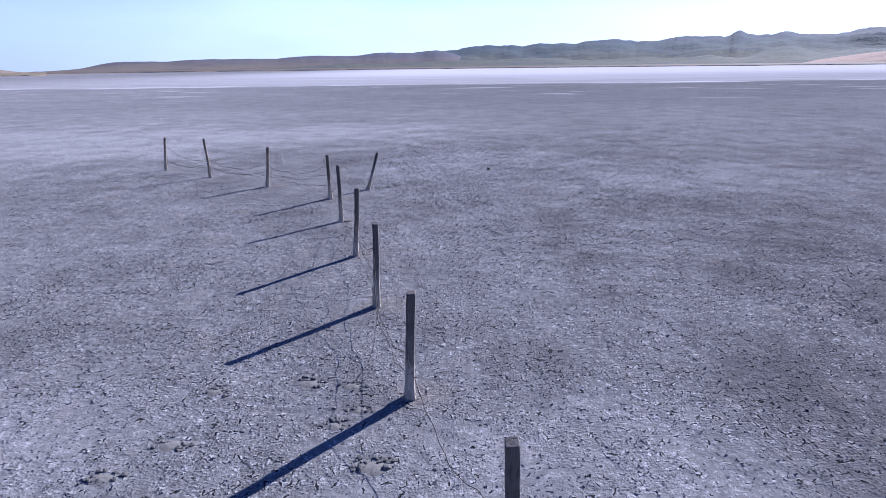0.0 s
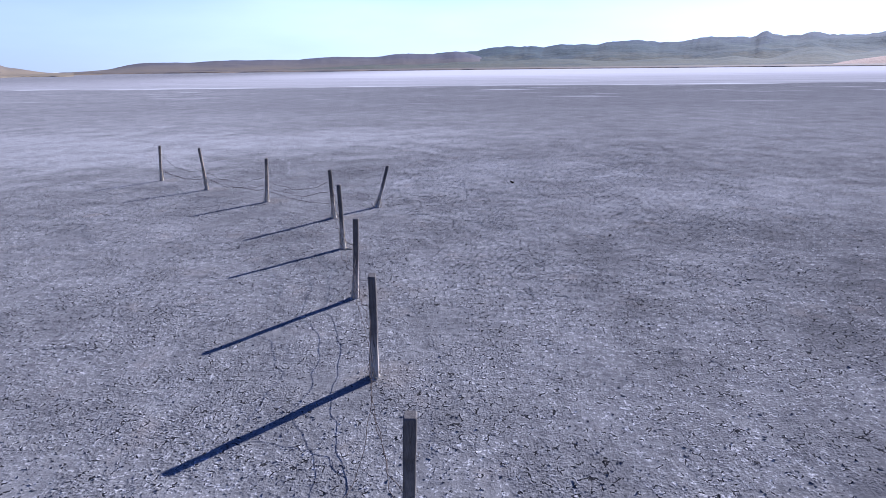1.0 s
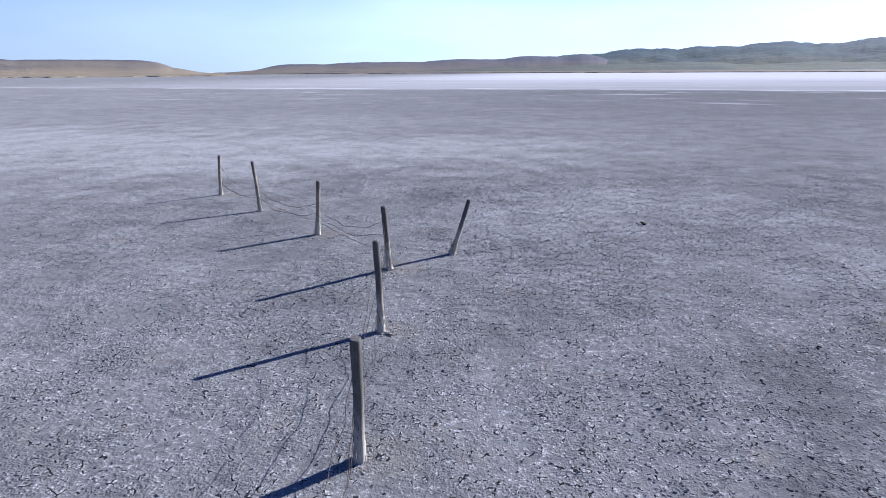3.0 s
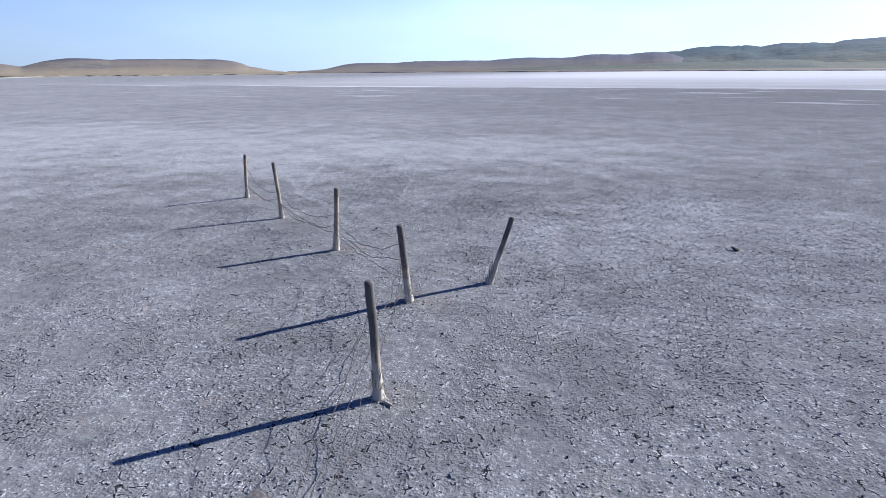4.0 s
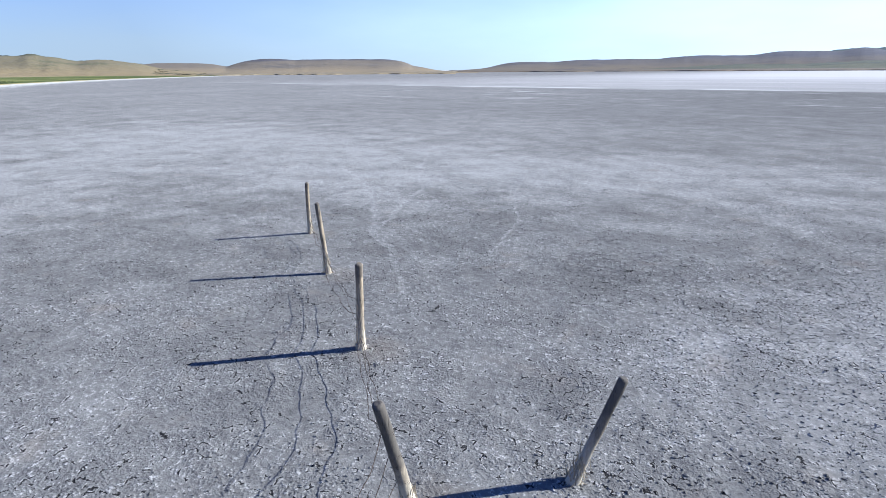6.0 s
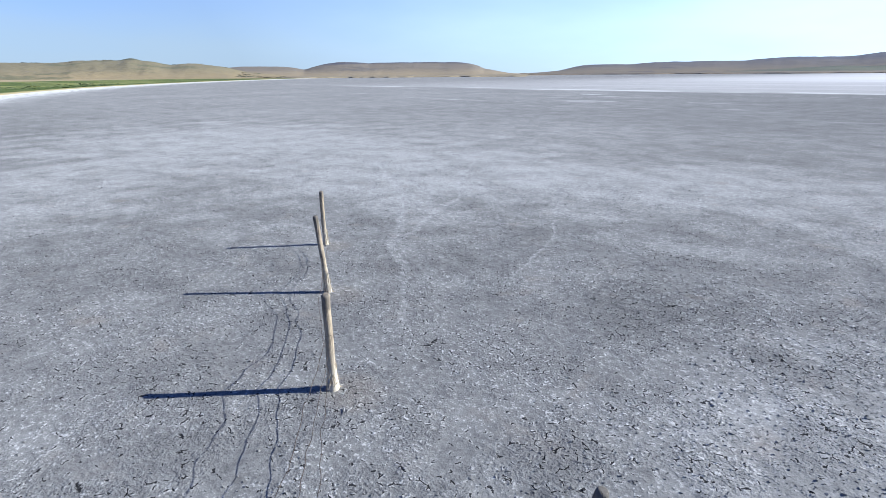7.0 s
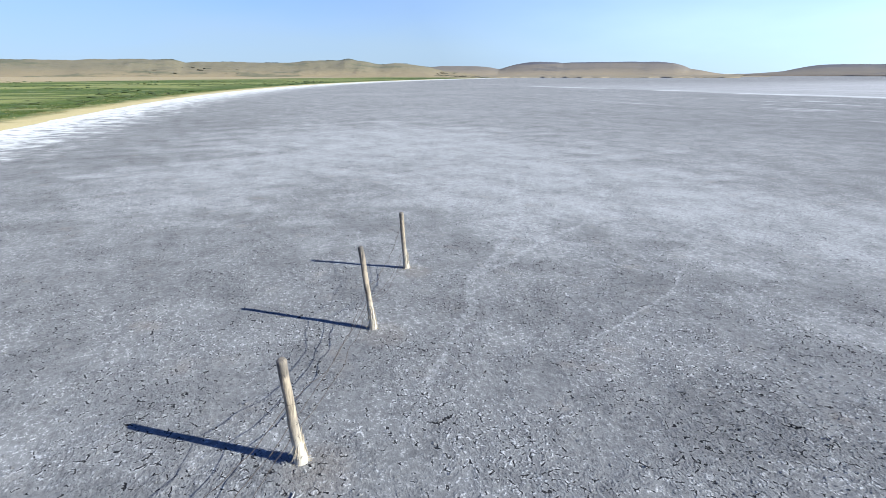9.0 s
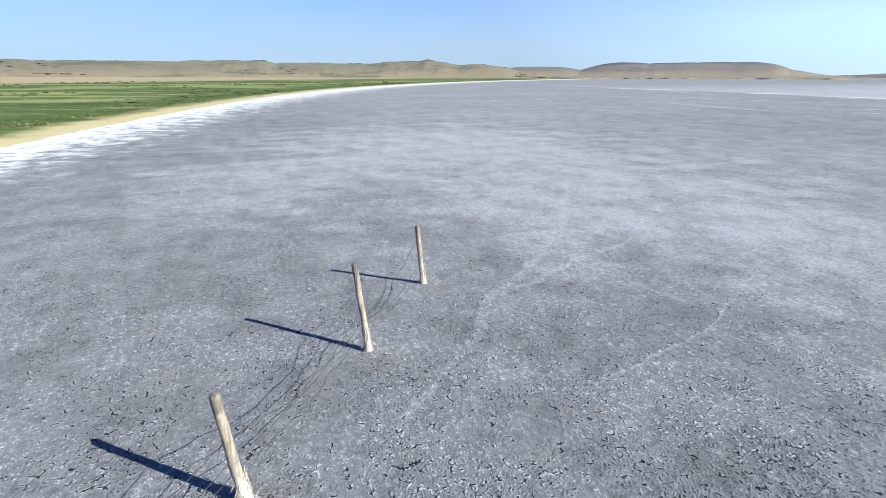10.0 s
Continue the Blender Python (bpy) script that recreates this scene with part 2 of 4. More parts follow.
    colour = blend(nt, num(nt, "MULTIPLY", pan, num(nt, "ADD", num(nt, "MULTIPLY", streak, 0.8), num(nt, "MULTIPLY_ADD", step(nt, y, 112.0, 320.0), 0.55, 0.05)), clamp=True), colour, (0.44, 0.435, 0.44))
    lip = num(nt, "SUBTRACT", 1.0, step(nt, num(nt, "ABSOLUTE", num(nt, "SUBTRACT", num(nt, "ADD", y, num(nt, "MULTIPLY", band_wave, 0.45)), 115.0)), 0.6, 4.5))
    lip = num(nt, "MULTIPLY", lip, step(nt, x, -190.0, -120.0))
    colour = blend(nt, num(nt, "MULTIPLY", lip, step(nt, grain(nt, p, 0.035, 4.0, 0.65), 0.42, 0.60)), colour, (0.42, 0.42, 0.42))
    shoal = grain(nt, stretch(nt, p, (0.045, 0.26, 0.0), 6), 1.0, 5.0, 0.65)
    isle = num(nt, "MULTIPLY", step(nt, shoal, 0.60, 0.65), num(nt, "MULTIPLY", step(nt, y, 45.0, 85.0), step(nt, x, -150.0, -60.0)))
    colour = blend(nt, num(nt, "MULTIPLY", isle, 0.8), colour, (0.36, 0.36, 0.365))
    # white margin along the meadow
    shore, u = shore_node(nt, x, y)
    wide = num(nt, "ADD", num(nt, "MULTIPLY", u, 0.07), 5.0)
    rim = num(nt, "DIVIDE", shore, wide)
    rim = num(nt, "ADD", rim, num(nt, "MULTIPLY", num(nt, "SUBTRACT", grain(nt, stretch(nt, p, (0.6, 0.5, 0.0), 8), 1.0, 6.0, 0.7), 0.5), 1.8))
    ribs = grain(nt, stretch(nt, p, (1.3, 0.7, 0.0), 6), 1.0, 5.0, 0.7)
    crust = num(nt, "SUBTRACT", 1.0, step(nt, rim, 0.1, 1.2))
    crust = num(nt, "MULTIPLY", crust, num(nt, "ADD", step(nt, num(nt, "ADD", ribs, num(nt, "MULTIPLY", crust, 0.15)), 0.50, 0.66), 0.08), clamp=True)
    colour = blend(nt, num(nt, "MULTIPLY", crust, 0.9), colour, (0.52, 0.515, 0.50))
    nt.links.new(colour, shader.inputs["Base Color"])
    h = num(nt, "MULTIPLY", pock, num(nt, "MULTIPLY_ADD", crusty, 0.85, 0.3))
    h = num(nt, "MULTIPLY_ADD", speck, 0.25, h)
    h = num(nt, "MULTIPLY_ADD", fine, num(nt, "MULTIPLY_ADD", crusty, 0.7, 0.3), h)
    h = num(nt, "MULTIPLY_ADD", crack, -1.1, h)
    relief(nt, shader, h, 0.017, 1.0)
    return m


def make_wood(name, light, dark, salt, head=(0.75, 1.25), grey=0.62):
    m, nt, shader = material(name, 0.8)
    p = nt.nodes.new("ShaderNodeTexCoord").outputs["Object"]
    s = nt.nodes.new("ShaderNodeSeparateXYZ")
    nt.links.new(p, s.inputs[0])
    along = grain(nt, stretch(nt, p, (38.0, 38.0, 2.2)), 1.0, 6.0, 0.65)
    blot = grain(nt, p, 5.0, 4.0, 0.6)
    colour = blend(nt, step(nt, along, 0.30, 0.66), dark, light)
    colour = blend(nt, num(nt, "MULTIPLY", step(nt, blot, 0.48, 0.66), 0.6), colour, (0.13, 0.11, 0.092))
    # grey weathered head and bleached, salty foot, both with ragged limits
    level = num(nt, "ADD", s.outputs[2], num(nt, "MULTIPLY", num(nt, "SUBTRACT", grain(nt, p, 7.0, 4.0), 0.5), 0.5))
    colour = blend(nt, num(nt, "MULTIPLY", step(nt, level, *head), grey), colour, (0.062, 0.058, 0.056))
    foot = num(nt, "SUBTRACT", 1.0, step(nt, level, 0.12, 0.60))
    colour = blend(nt, num(nt, "MULTIPLY", foot, salt), colour, (0.47, 0.43, 0.36))
    crack = step(nt, grain(nt, stretch(nt, p, (55.0, 55.0, 1.1)), 1.0, 2.0), 0.63, 0.70)
    colour = blend(nt, num(nt, "MULTIPLY", crack, 0.7), colour, (0.05, 0.045, 0.04))
    nt.links.new(colour, shader.inputs["Base Color"])
    relief(nt, shader, num(nt, "SUBTRACT", along, num(nt, "MULTIPLY", crack, 0.9)), 0.006, 0.9)
    return m


def make_plain(name, colour, other, scale, rough=0.85, bump=0.004, metal=0.0):
    m, nt, shader = material(name, rough)
    p = nt.nodes.new("ShaderNodeTexCoord").outputs["Object"]
    a = grain(nt, p, scale, 5.0, 0.65)
    b = grain(nt, p, scale * 0.13, 3.0, 0.6)
    c = blend(nt, step(nt, a, 0.3, 0.7), colour, other)
    c = blend(nt, num(nt, "MULTIPLY", step(nt, b, 0.35, 0.65), 0.4), c, tuple(0.6 * v for v in colour))
    nt.links.new(c, shader.inputs["Base Color"])
    shader.inputs["Metallic"].default_value = metal
    if bump:
        relief(nt, shader, a, bump, 0.8)
    return m


def make_meadow():
    m, nt, shader = material("meadow_turf", 0.95)
    shader.inputs["Diffuse Roughness"].default_value = 0.3
    p, x, y, z = place(nt)
    shore, u = shore_node(nt, x, y)
    rag = num(nt, "MULTIPLY", num(nt, "SUBTRACT", grain(nt, p, 0.35, 5.0), 0.5), 5.0)
    inner = num(nt, "SUBTRACT", rag, shore)
    streak = grain(nt, stretch(nt, p, (0.040, 0.013, 0.0), -12), 1.0, 6.0, 0.62)
    strip = grain(nt, stretch(nt, p, (0.13, 0.035, 0.0), -10), 1.0, 5.0, 0.6)
    fine = grain(nt, stretch(nt, p, (1.3, 0.5, 0.5)), 1.0, 6.0, 0.72)
    spot = grain(nt, p, 0.42, 6.0, 0.75)
    green = blend(nt, step(nt, fine, 0.3, 0.7), (0.024, 0.040, 0.004), (0.054, 0.080, 0.009))
    pale = blend(nt, fine, (0.120, 0.130, 0.034), (0.165, 0.165, 0.056))
    colour = blend(nt, num(nt, "MULTIPLY", num(nt, "MULTIPLY", step(nt, streak, 0.50, 0.54), step(nt, inner, 9.0, 22.0)), 0.9), green, pale)
    colour = blend(nt, num(nt, "MULTIPLY", step(nt, strip, 0.57, 0.63), 0.75), colour, (0.020, 0.036, 0.004))
    colour = blend(nt, num(nt, "MULTIPLY", num(nt, "SUBTRACT", 1.0, step(nt, strip, 0.36, 0.42)), 0.6), colour, (0.17, 0.155, 0.066))
    # grey-green flowering tufts
    colour = blend(nt, num(nt, "MULTIPLY", step(nt, spot, 0.56, 0.66), 0.55), colour, (0.155, 0.165, 0.095))
    sand = blend(nt, fine, (0.25, 0.205, 0.095), (0.33, 0.28, 0.155))
    colour = blend(nt, step(nt, inner, 1.4, 5.0), sand, colour)
    # the plain beyond the grass is dry and tan
    dry = blend(nt, grain(nt, p, 0.05, 5.0), (0.175, 0.140, 0.080), (0.23, 0.185, 0.11))
    colour = blend(nt, step(nt, num(nt, "ADD", inner, num(nt, "MULTIPLY", streak, 90.0)), 165.0, 215.0), colour, dry)
    nt.links.new(colour, shader.inputs["Base Color"])
    relief(nt, shader, fine, 0.25, 0.8)
    return m


def make_hill(name, low, high, cap, shrub, top, tone=0.05, rim=(0.62, 0.95), swirl=0.9, bump=6.0, flat=2.0):
    """Dry hillside: low and high slopes, darker crest rock (painted haze-blue far off), shrubs."""
    m, nt, shader = material(name, 1.0)
    p, x, y, z = place(nt)
    g = grain(nt, p, 0.012, 6.0, 0.65)
    f = grain(nt, stretch(nt, p, (1, 1, flat)), tone, 6.0, 0.7)
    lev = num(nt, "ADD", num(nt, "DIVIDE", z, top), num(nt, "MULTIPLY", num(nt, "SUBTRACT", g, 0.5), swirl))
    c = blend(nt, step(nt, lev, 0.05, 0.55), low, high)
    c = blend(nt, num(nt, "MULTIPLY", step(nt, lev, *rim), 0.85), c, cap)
    c = blend(nt, num(nt, "MULTIPLY", step(nt, f, 0.52, 0.62), 0.75), c, shrub)
    nt.links.new(c, shader.inputs["Base Color"])
    relief(nt, shader, f, bump, 0.7)
    return m


LAKEBED = make_lakebed()
WOOD_GREY = make_wood("weathered_grey_wood", (0.27, 0.24, 0.21), (0.115, 0.102, 0.09), 0.6, (0.35, 0.95), 0.75)
WOOD_TAN = make_wood("bleached_tan_wood", (0.34, 0.28, 0.205), (0.15, 0.122, 0.092), 0.7, (0.95, 1.3), 0.8)
WOOD_DARK = make_wood("dark_headed_wood", (0.34, 0.29, 0.225), (0.15, 0.127, 0.10), 0.75, (0.38, 0.85), 0.85)
SPLINTER = make_plain("frayed_splinter_wood", (0.42, 0.36, 0.27), (0.25, 0.205, 0.145), 30.0)
SALT = make_plain("salt_crust", (0.30, 0.295, 0.29), (0.16, 0.16, 0.16), 26.0, 0.9, 0.01)
CLOD = make_plain("dry_mud_clod", (0.12, 0.117, 0.115), (0.17, 0.166, 0.16), 18.0, 0.95, 0.012)
DARKCLOD = make_plain("damp_mud_clod", (0.075, 0.073, 0.072), (0.13, 0.126, 0.12), 22.0, 0.95, 0.012)
DARK = make_plain("dark_dung", (0.035, 0.028, 0.022), (0.07, 0.055, 0.04), 24.0, 0.9, 0.01)
SAND = make_plain("pale_dug_sand", (0.125, 0.120, 0.110), (0.175, 0.168, 0.155), 16.0, 0.95, 0.006)
WIRE = make_plain("rusty_wire", (0.040, 0.031, 0.027), (0.075, 0.060, 0.052), 60.0, 0.85, 0.0, 0.0)
MEADOW = make_meadow()
TURF = make_plain("green_grass_blade", (0.034, 0.052, 0.007), (0.066, 0.082, 0.016), 3.0, 0.8, 0.0)
BUSH = make_plain("dark_bush_leaves", (0.022, 0.036, 0.006), (0.060, 0.072, 0.024), 1.2, 0.9, 0.0)
SCRUB = make_plain("hill_scrub_leaves", (0.062, 0.066, 0.044), (0.092, 0.090, 0.060), 0.15, 0.95, 0.0)
STRAW = make_plain("dry_grass_blade", (0.26, 0.215, 0.105), (0.18, 0.16, 0.072), 3.0, 0.85, 0.0)
HILL_TAN = make_hill("tan_hillside", (0.185, 0.146, 0.084), (0.132, 0.114, 0.070), (0.046, 0.052, 0.034), (0.076, 0.078, 0.044), 19.5, 0.014, (0.86, 0.97), 0.35, 6.0, 4.0)
# bluish crests and far slopes hold distance haze, painted into the base colour
HILL_MESA = make_hill("mesa_hillside", (0.185, 0.148, 0.098), (0.120, 0.102, 0.082), (0.046, 0.046, 0.064), (0.082, 0.074, 0.070), 20.0, 0.009, (0.72, 0.92), 0.45, 6.0, 5.0)
HILL_FAR = make_hill("hazy_far_ridge_hillside", (0.120, 0.100, 0.076), (0.082, 0.074, 0.074), (0.050, 0.053, 0.076), (0.060, 0.056, 0.064), 44.0, 0.005, (0.55, 0.85), 0.5, 6.0, 3.0)
HILL_SAGE = make_hill("hazy_sage_hillside", (0.062, 0.066, 0.045), (0.034, 0.050, 0.045), (0.016, 0.036, 0.052), (0.028, 0.042, 0.042), 60.0, 0.004, (0.62, 0.95), 0.9, 16.0, 2.0)
HILL_HAZED_ROCK = make_hill("haze_blue_mountain", (0.060, 0.064, 0.046), (0.016, 0.040, 0.050), (0.004, 0.024, 0.056), (0.010, 0.030, 0.044), 105.0, 0.003, (0.55, 0.85), 0.9, 20.0, 2.0)
FIELD = make_hill("pale_stubble_field", (0.26, 0.18, 0.13), (0.25, 0.175, 0.125), (0.24, 0.17, 0.12), (0.22, 0.155, 0.11), 60.0, 0.02)
PLAIN = make_hill("dry_plain", (0.165, 0.135, 0.09), (0.155, 0.125, 0.082), (0.18, 0.145, 0.095), (0.16, 0.135, 0.09), 20.0, 0.02)
SHORE = make_plain("dark_shore_bank", (0.085, 0.068, 0.052), (0.125, 0.10, 0.075), 0.4, 0.95, 0.1)


# ---- mesh helpers ----
def mesh_of(name, verts, faces, mat, smooth=True):
    me = bpy.data.meshes.new(name)
    me.from_pydata(verts, [], faces)
    me.materials.append(mat)
    if smooth:
        me.polygons.foreach_set("use_smooth", [True] * len(me.polygons))
    me.update()
    return me


def part(name, me, parent, label=""):
    ob = new(name, me)
    ob.parent = parent
    return tagged(ob, label)


def tube(path, radii, sides, wobble=0.0, rng=None, square=0.0, caps=True):
    """Vertices and faces of a rod along a path; square flattens it to four faces."""
    verts, faces = [], []
    n = len(path)
    for i, (c, r) in enumerate(zip(path, radii)):
        d = (Vector(path[min(i + 1, n - 1)]) - Vector(path[max(i - 1, 0)])).normalized()
        a = d.orthogonal().normalized() if abs(d.z) < 0.6 else Vector((1, 0, 0)).cross(d).normalized()
        b = d.cross(a)
        for k in range(sides):
            t = 2 * math.pi * k / sides
            s = 1.0 / max(abs(math.cos(t)), abs(math.sin(t))) if square else 1.0
            rr = r * (1 + square * (s - 1) * 0.9) * (1 + (rng.uniform(-wobble, wobble) if rng else 0.0))
            verts.append(Vector(c) + a * (rr * math.cos(t)) + b * (rr * math.sin(t)))
    for i in range(n - 1):
        for k in range(sides):
            j = (k + 1) % sides
            faces.append((i * sides + k, i * sides + j, (i + 1) * sides + j, (i + 1) * sides + k))
    if caps:
        faces.append(tuple(range(sides - 1, -1, -1)))
        faces.append(tuple((n - 1) * sides + k for k in range(sides)))
    return verts, faces


def joined(pieces):
    verts, faces = [], []
    for v, f in pieces:
        o = len(verts)
        verts += v
        faces += [tuple(i + o for i in q) for q in f]
    return verts, faces


def lump(rng, size, flat=0.6, sub=1):
    bm = bmesh.new()
    bmesh.ops.create_icosphere(bm, subdivisions=sub, radius=size)
    o = rng.uniform(0, 50)
    for v in bm.verts:
        k = 1 + 0.55 * noise.noise(v.co / size * 1.1 + Vector((o, o, o)))
        v.co = Vector((v.co.x * k, v.co.y * k * rng.uniform(0.9, 1.1), v.co.z * k * flat))
    vs = [v.co.copy() for v in bm.verts]
    fs = [tuple(v.index for v in f.verts) for f in bm.faces]
    bm.free()
    return vs, fs


def lattice(seed, size=512):
    return np.random.RandomState(seed).rand(size, size)


def value_noise(table, xs, ys, wave):
    """Smooth noise in 0..1 on the grid xs by ys, with features wave metres wide."""
    size = table.shape[0]
    u, v = xs / wave, ys / wave
    iu, iv = np.floor(u).astype(int), np.floor(v).astype(int)
    fu, fv = u - iu, v - iv
    fu, fv = fu * fu * (3 - 2 * fu), fv * fv * (3 - 2 * fv)
    a0, a1 = iu % size, (iu + 1) % size
    b0, b1 = iv % size, (iv + 1) % size
    low = table[np.ix_(b0, a0)] * (1 - fu) + table[np.ix_(b0, a1)] * fu
    high = table[np.ix_(b1, a0)] * (1 - fu) + table[np.ix_(b1, a1)] * fu
    return low * (1 - fv)[:, None] + high * fv[:, None]


# ---- ground ----
def spaced(low, high, fine, reach, grow):
    core = np.arange(low, high + fine * 0.5, fine)
    out, d = [], fine
    while not out or out[-1] < reach:
        d *= grow
        out.append((out[-1] if out else 0.0) + d)
    out = np.array(out)
    return np.concatenate([(low - out)[::-1], core, high + out])


GROUND = []


def ground_z(x, y, around=0):
    """Height of the lake bed at points near the fence; around: cells to average over."""
    xs, ys, h = GROUND[0]
    i, j = np.searchsorted(ys, y), np.searchsorted(xs, x)
    if around:
        return float(h[i - around:i + around + 1, j - around:j + around + 1].mean())
    return h[i, j]


def build_ground():
    xs, ys = spaced(-9.0, 4.6, 0.031, 3500.0, 1.036), spaced(2.3, 21.0, 0.031, 3500.0, 1.036)
    gx, gy = np.gradient(xs), np.gradient(ys)
    cell = np.maximum(gx[None, :], gy[:, None])

    def layer(seed, wave):
        n = value_noise(lattice(seed), xs + 911.3, ys + 377.7, wave)
        return n, np.clip(wave / (2.2 * cell) - 0.6, 0, 1)

    h = np.zeros((len(ys), len(xs)))
    side = value_noise(lattice(9), xs + 50.0, ys + 80.0, 3.2)
    rough = np.clip((xs[None, :] + 8.0 + 9.0 * (side - 0.5)) / 7.0, 0.25, 1.0)
    n, k = layer(1, 0.060)
    h += 0.006 * (n - 0.5) * k * rough
    n2, k2 = layer(2, 0.11)
    h += 0.006 * (n2 - 0.5) * k2 * rough
    # short curving cracks, and small pits
    n3, k3 = layer(3, 0.20)
    n5, k5 = layer(5, 0.42)
    line = np.clip(1 - np.abs(n3 - 0.5) / 0.06, 0, 1) * np.clip((n5 - 0.52) * 7, 0, 1)
    h -= 0.005 * line * k3 * rough
    n7, k7 = layer(7, 0.075)
    h -= 0.030 * np.clip(n7 - 0.72, 0, 1) * k7 * rough
    # thin raised plates
    n8, k8 = layer(8, 0.33)
    h += 0.003 * np.clip((n8 - 0.55) * 9, -1, 1) * k8
    n4, k4 = layer(4, 0.9)
    h += 0.006 * (n4 - 0.5) * k4
    n6, k6 = layer(6, 9.0)
    h += 0.03 * (n6 - 0.5) * k6
    h *= np.where(cell > 0.6, 0.3, 1.0)
    GROUND.append((xs, ys, h))
    X, Y = np.meshgrid(xs, ys)
    co = np.stack([X, Y, h], axis=-1).reshape(-1, 3)
    ny, nx = h.shape
    i = np.arange(nx * ny).reshape(ny, nx)
    quads = np.stack([i[:-1, :-1], i[:-1, 1:], i[1:, 1:], i[1:, :-1]], axis=-1).reshape(-1)
    count = (nx - 1) * (ny - 1)
    me = bpy.data.meshes.new("ground")
    me.vertices.add(nx * ny)
    me.vertices.foreach_set("co", co.reshape(-1))
    me.loops.add(count * 4)
    me.loops.foreach_set("vertex_index", quads)
    me.polygons.add(count)
    me.polygons.foreach_set("loop_start", np.arange(count) * 4)
    me.polygons.foreach_set("use_smooth", np.ones(count, dtype=bool))
    me.update(calc_edges=True)
    me.materials.append(LAKEBED)
    ob = new("ground", me)
    tagged(ob, "cracked grey dry lake bed with white salt bloom", "ground", kind="structure")


build_ground()


# ---- meadow beside the lake ----
def build_meadow():
    rng = random.Random(5)
    us = [0.0]
    while us[-1] < 700.0:
        us.append(us[-1] + 0.6 + us[-1] * 0.012)
    backs = [0.0, 0.5, 1.2, 2.5, 5, 9, 15, 24, 36, 52, 75, 110, 160, 240, 360, 520]
    verts, faces = [], []
    for u in us:
        x = 12.0 - u
        for k, b in enumerate(backs):
            z = 0.012 + 0.16 * (1 - math.exp(-b / 3.0)) + (0.10 * noise.noise((x * 0.3, b * 0.3, 2.0)) if k > 1 else 0)
            z += 0.004 * b
            verts.append((x - b * 0.12, shore_y(x) - b - 0.35 * noise.noise((x * 0.6, 0.3, 7.0)) * (k < 5), z if k else -0.05))
    n = len(backs)
    for i in range(len(us) - 1):
        for k in range(n - 1):
            faces.append((i * n + k, i * n + k + 1, (i + 1) * n + k + 1, (i + 1) * n + k))
    tagged(new("meadow", mesh_of("meadow", verts, faces, MEADOW)), "green meadow with a tan sandy edge beside the lake", "meadow", kind="structure")

    def tufts(name, label, mat, count, near, far, tall, seed):
        r = random.Random(seed)
        v, f = [], []
        for _ in range(count):
            u = 26 + 120 * r.random() ** 2.0
            b = near + (far - near) * r.random() ** 1.6
            x = -u
            y = shore_y(x) - b
            x -= b * 0.12
            if noise.noise((x * 0.25, y * 0.25, 3.0)) < -0.15:
                continue
            z0 = 0.012 + 0.16 * (1 - math.exp(-b / 3.0)) - 0.03
            for _ in range(5):
                a = r.uniform(0, 6.283)
                w, t = r.uniform(0.012, 0.03) * 2, tall * r.uniform(0.5, 1.2)
                dx, dy = math.cos(a), math.sin(a)
                ox, oy = x + r.uniform(-0.2, 0.2), y + r.uniform(-0.2, 0.2)
                o = len(v)
                v += [(ox - dy * w, oy + dx * w, z0), (ox + dy * w, oy - dx * w, z0), (ox + dx * t * 0.25 + dy * w * 0.5, oy + dy * t * 0.25 - dx * w * 0.5, z0 + t * 0.7), (ox + dx * t * 0.55, oy + dy * t * 0.55, z0 + t)]
                f += [(o, o + 1, o + 2), (o, o + 2, o + 3)]
        tagged(new(name, mesh_of(name, v, f, mat, False)), label, "grass", kind="stuff")

    # low bushes standing in the grass
    r = np.random.RandomState(19)
    kinds = [(np.array([tuple(c) for c in v]), np.array(f)) for v, f in (lump(rng, 1.0, 0.7, 1) for _ in range(7))]
    V, F, o = [], [], 0
    while len(V) < 1100:
        u, b = 30 + 230 * r.rand() ** 1.7, 6 + 150 * r.rand() ** 1.5
        x, y = -u - b * 0.12, shore_y(-u) - b
        if noise.noise((x * 0.022, y * 0.05, 9.0)) + r.uniform(-0.12, 0.12) < 0.08:
            continue
        v, f = kinds[r.randint(7)]
        size = (0.06 + 0.12 * r.rand() ** 2) * (1 + 0.004 * u)
        V.append(v * (size * r.uniform(1.5, 4.0), size * r.uniform(1.5, 4.0), size) + (x, y, 0.14 + 0.004 * b + size * 0.3))
        F.append(f + o)
        o += len(v)
    me = mesh_of("meadow_bushes", np.concatenate(V).tolist(), np.concatenate(F).tolist(), BUSH, False)
    tagged(new("meadow_bushes", me), "low dark green bushes in the meadow", "bushes", kind="stuff")

    tufts("meadow_grass", "green meadow grass tufts", TURF, 12000, 4.5, 70.0, 0.15, 11)
    tufts("dry_grass", "dry straw coloured grass along the meadow edge", STRAW, 3000, 2.5, 9.0, 0.09, 12)


build_meadow()


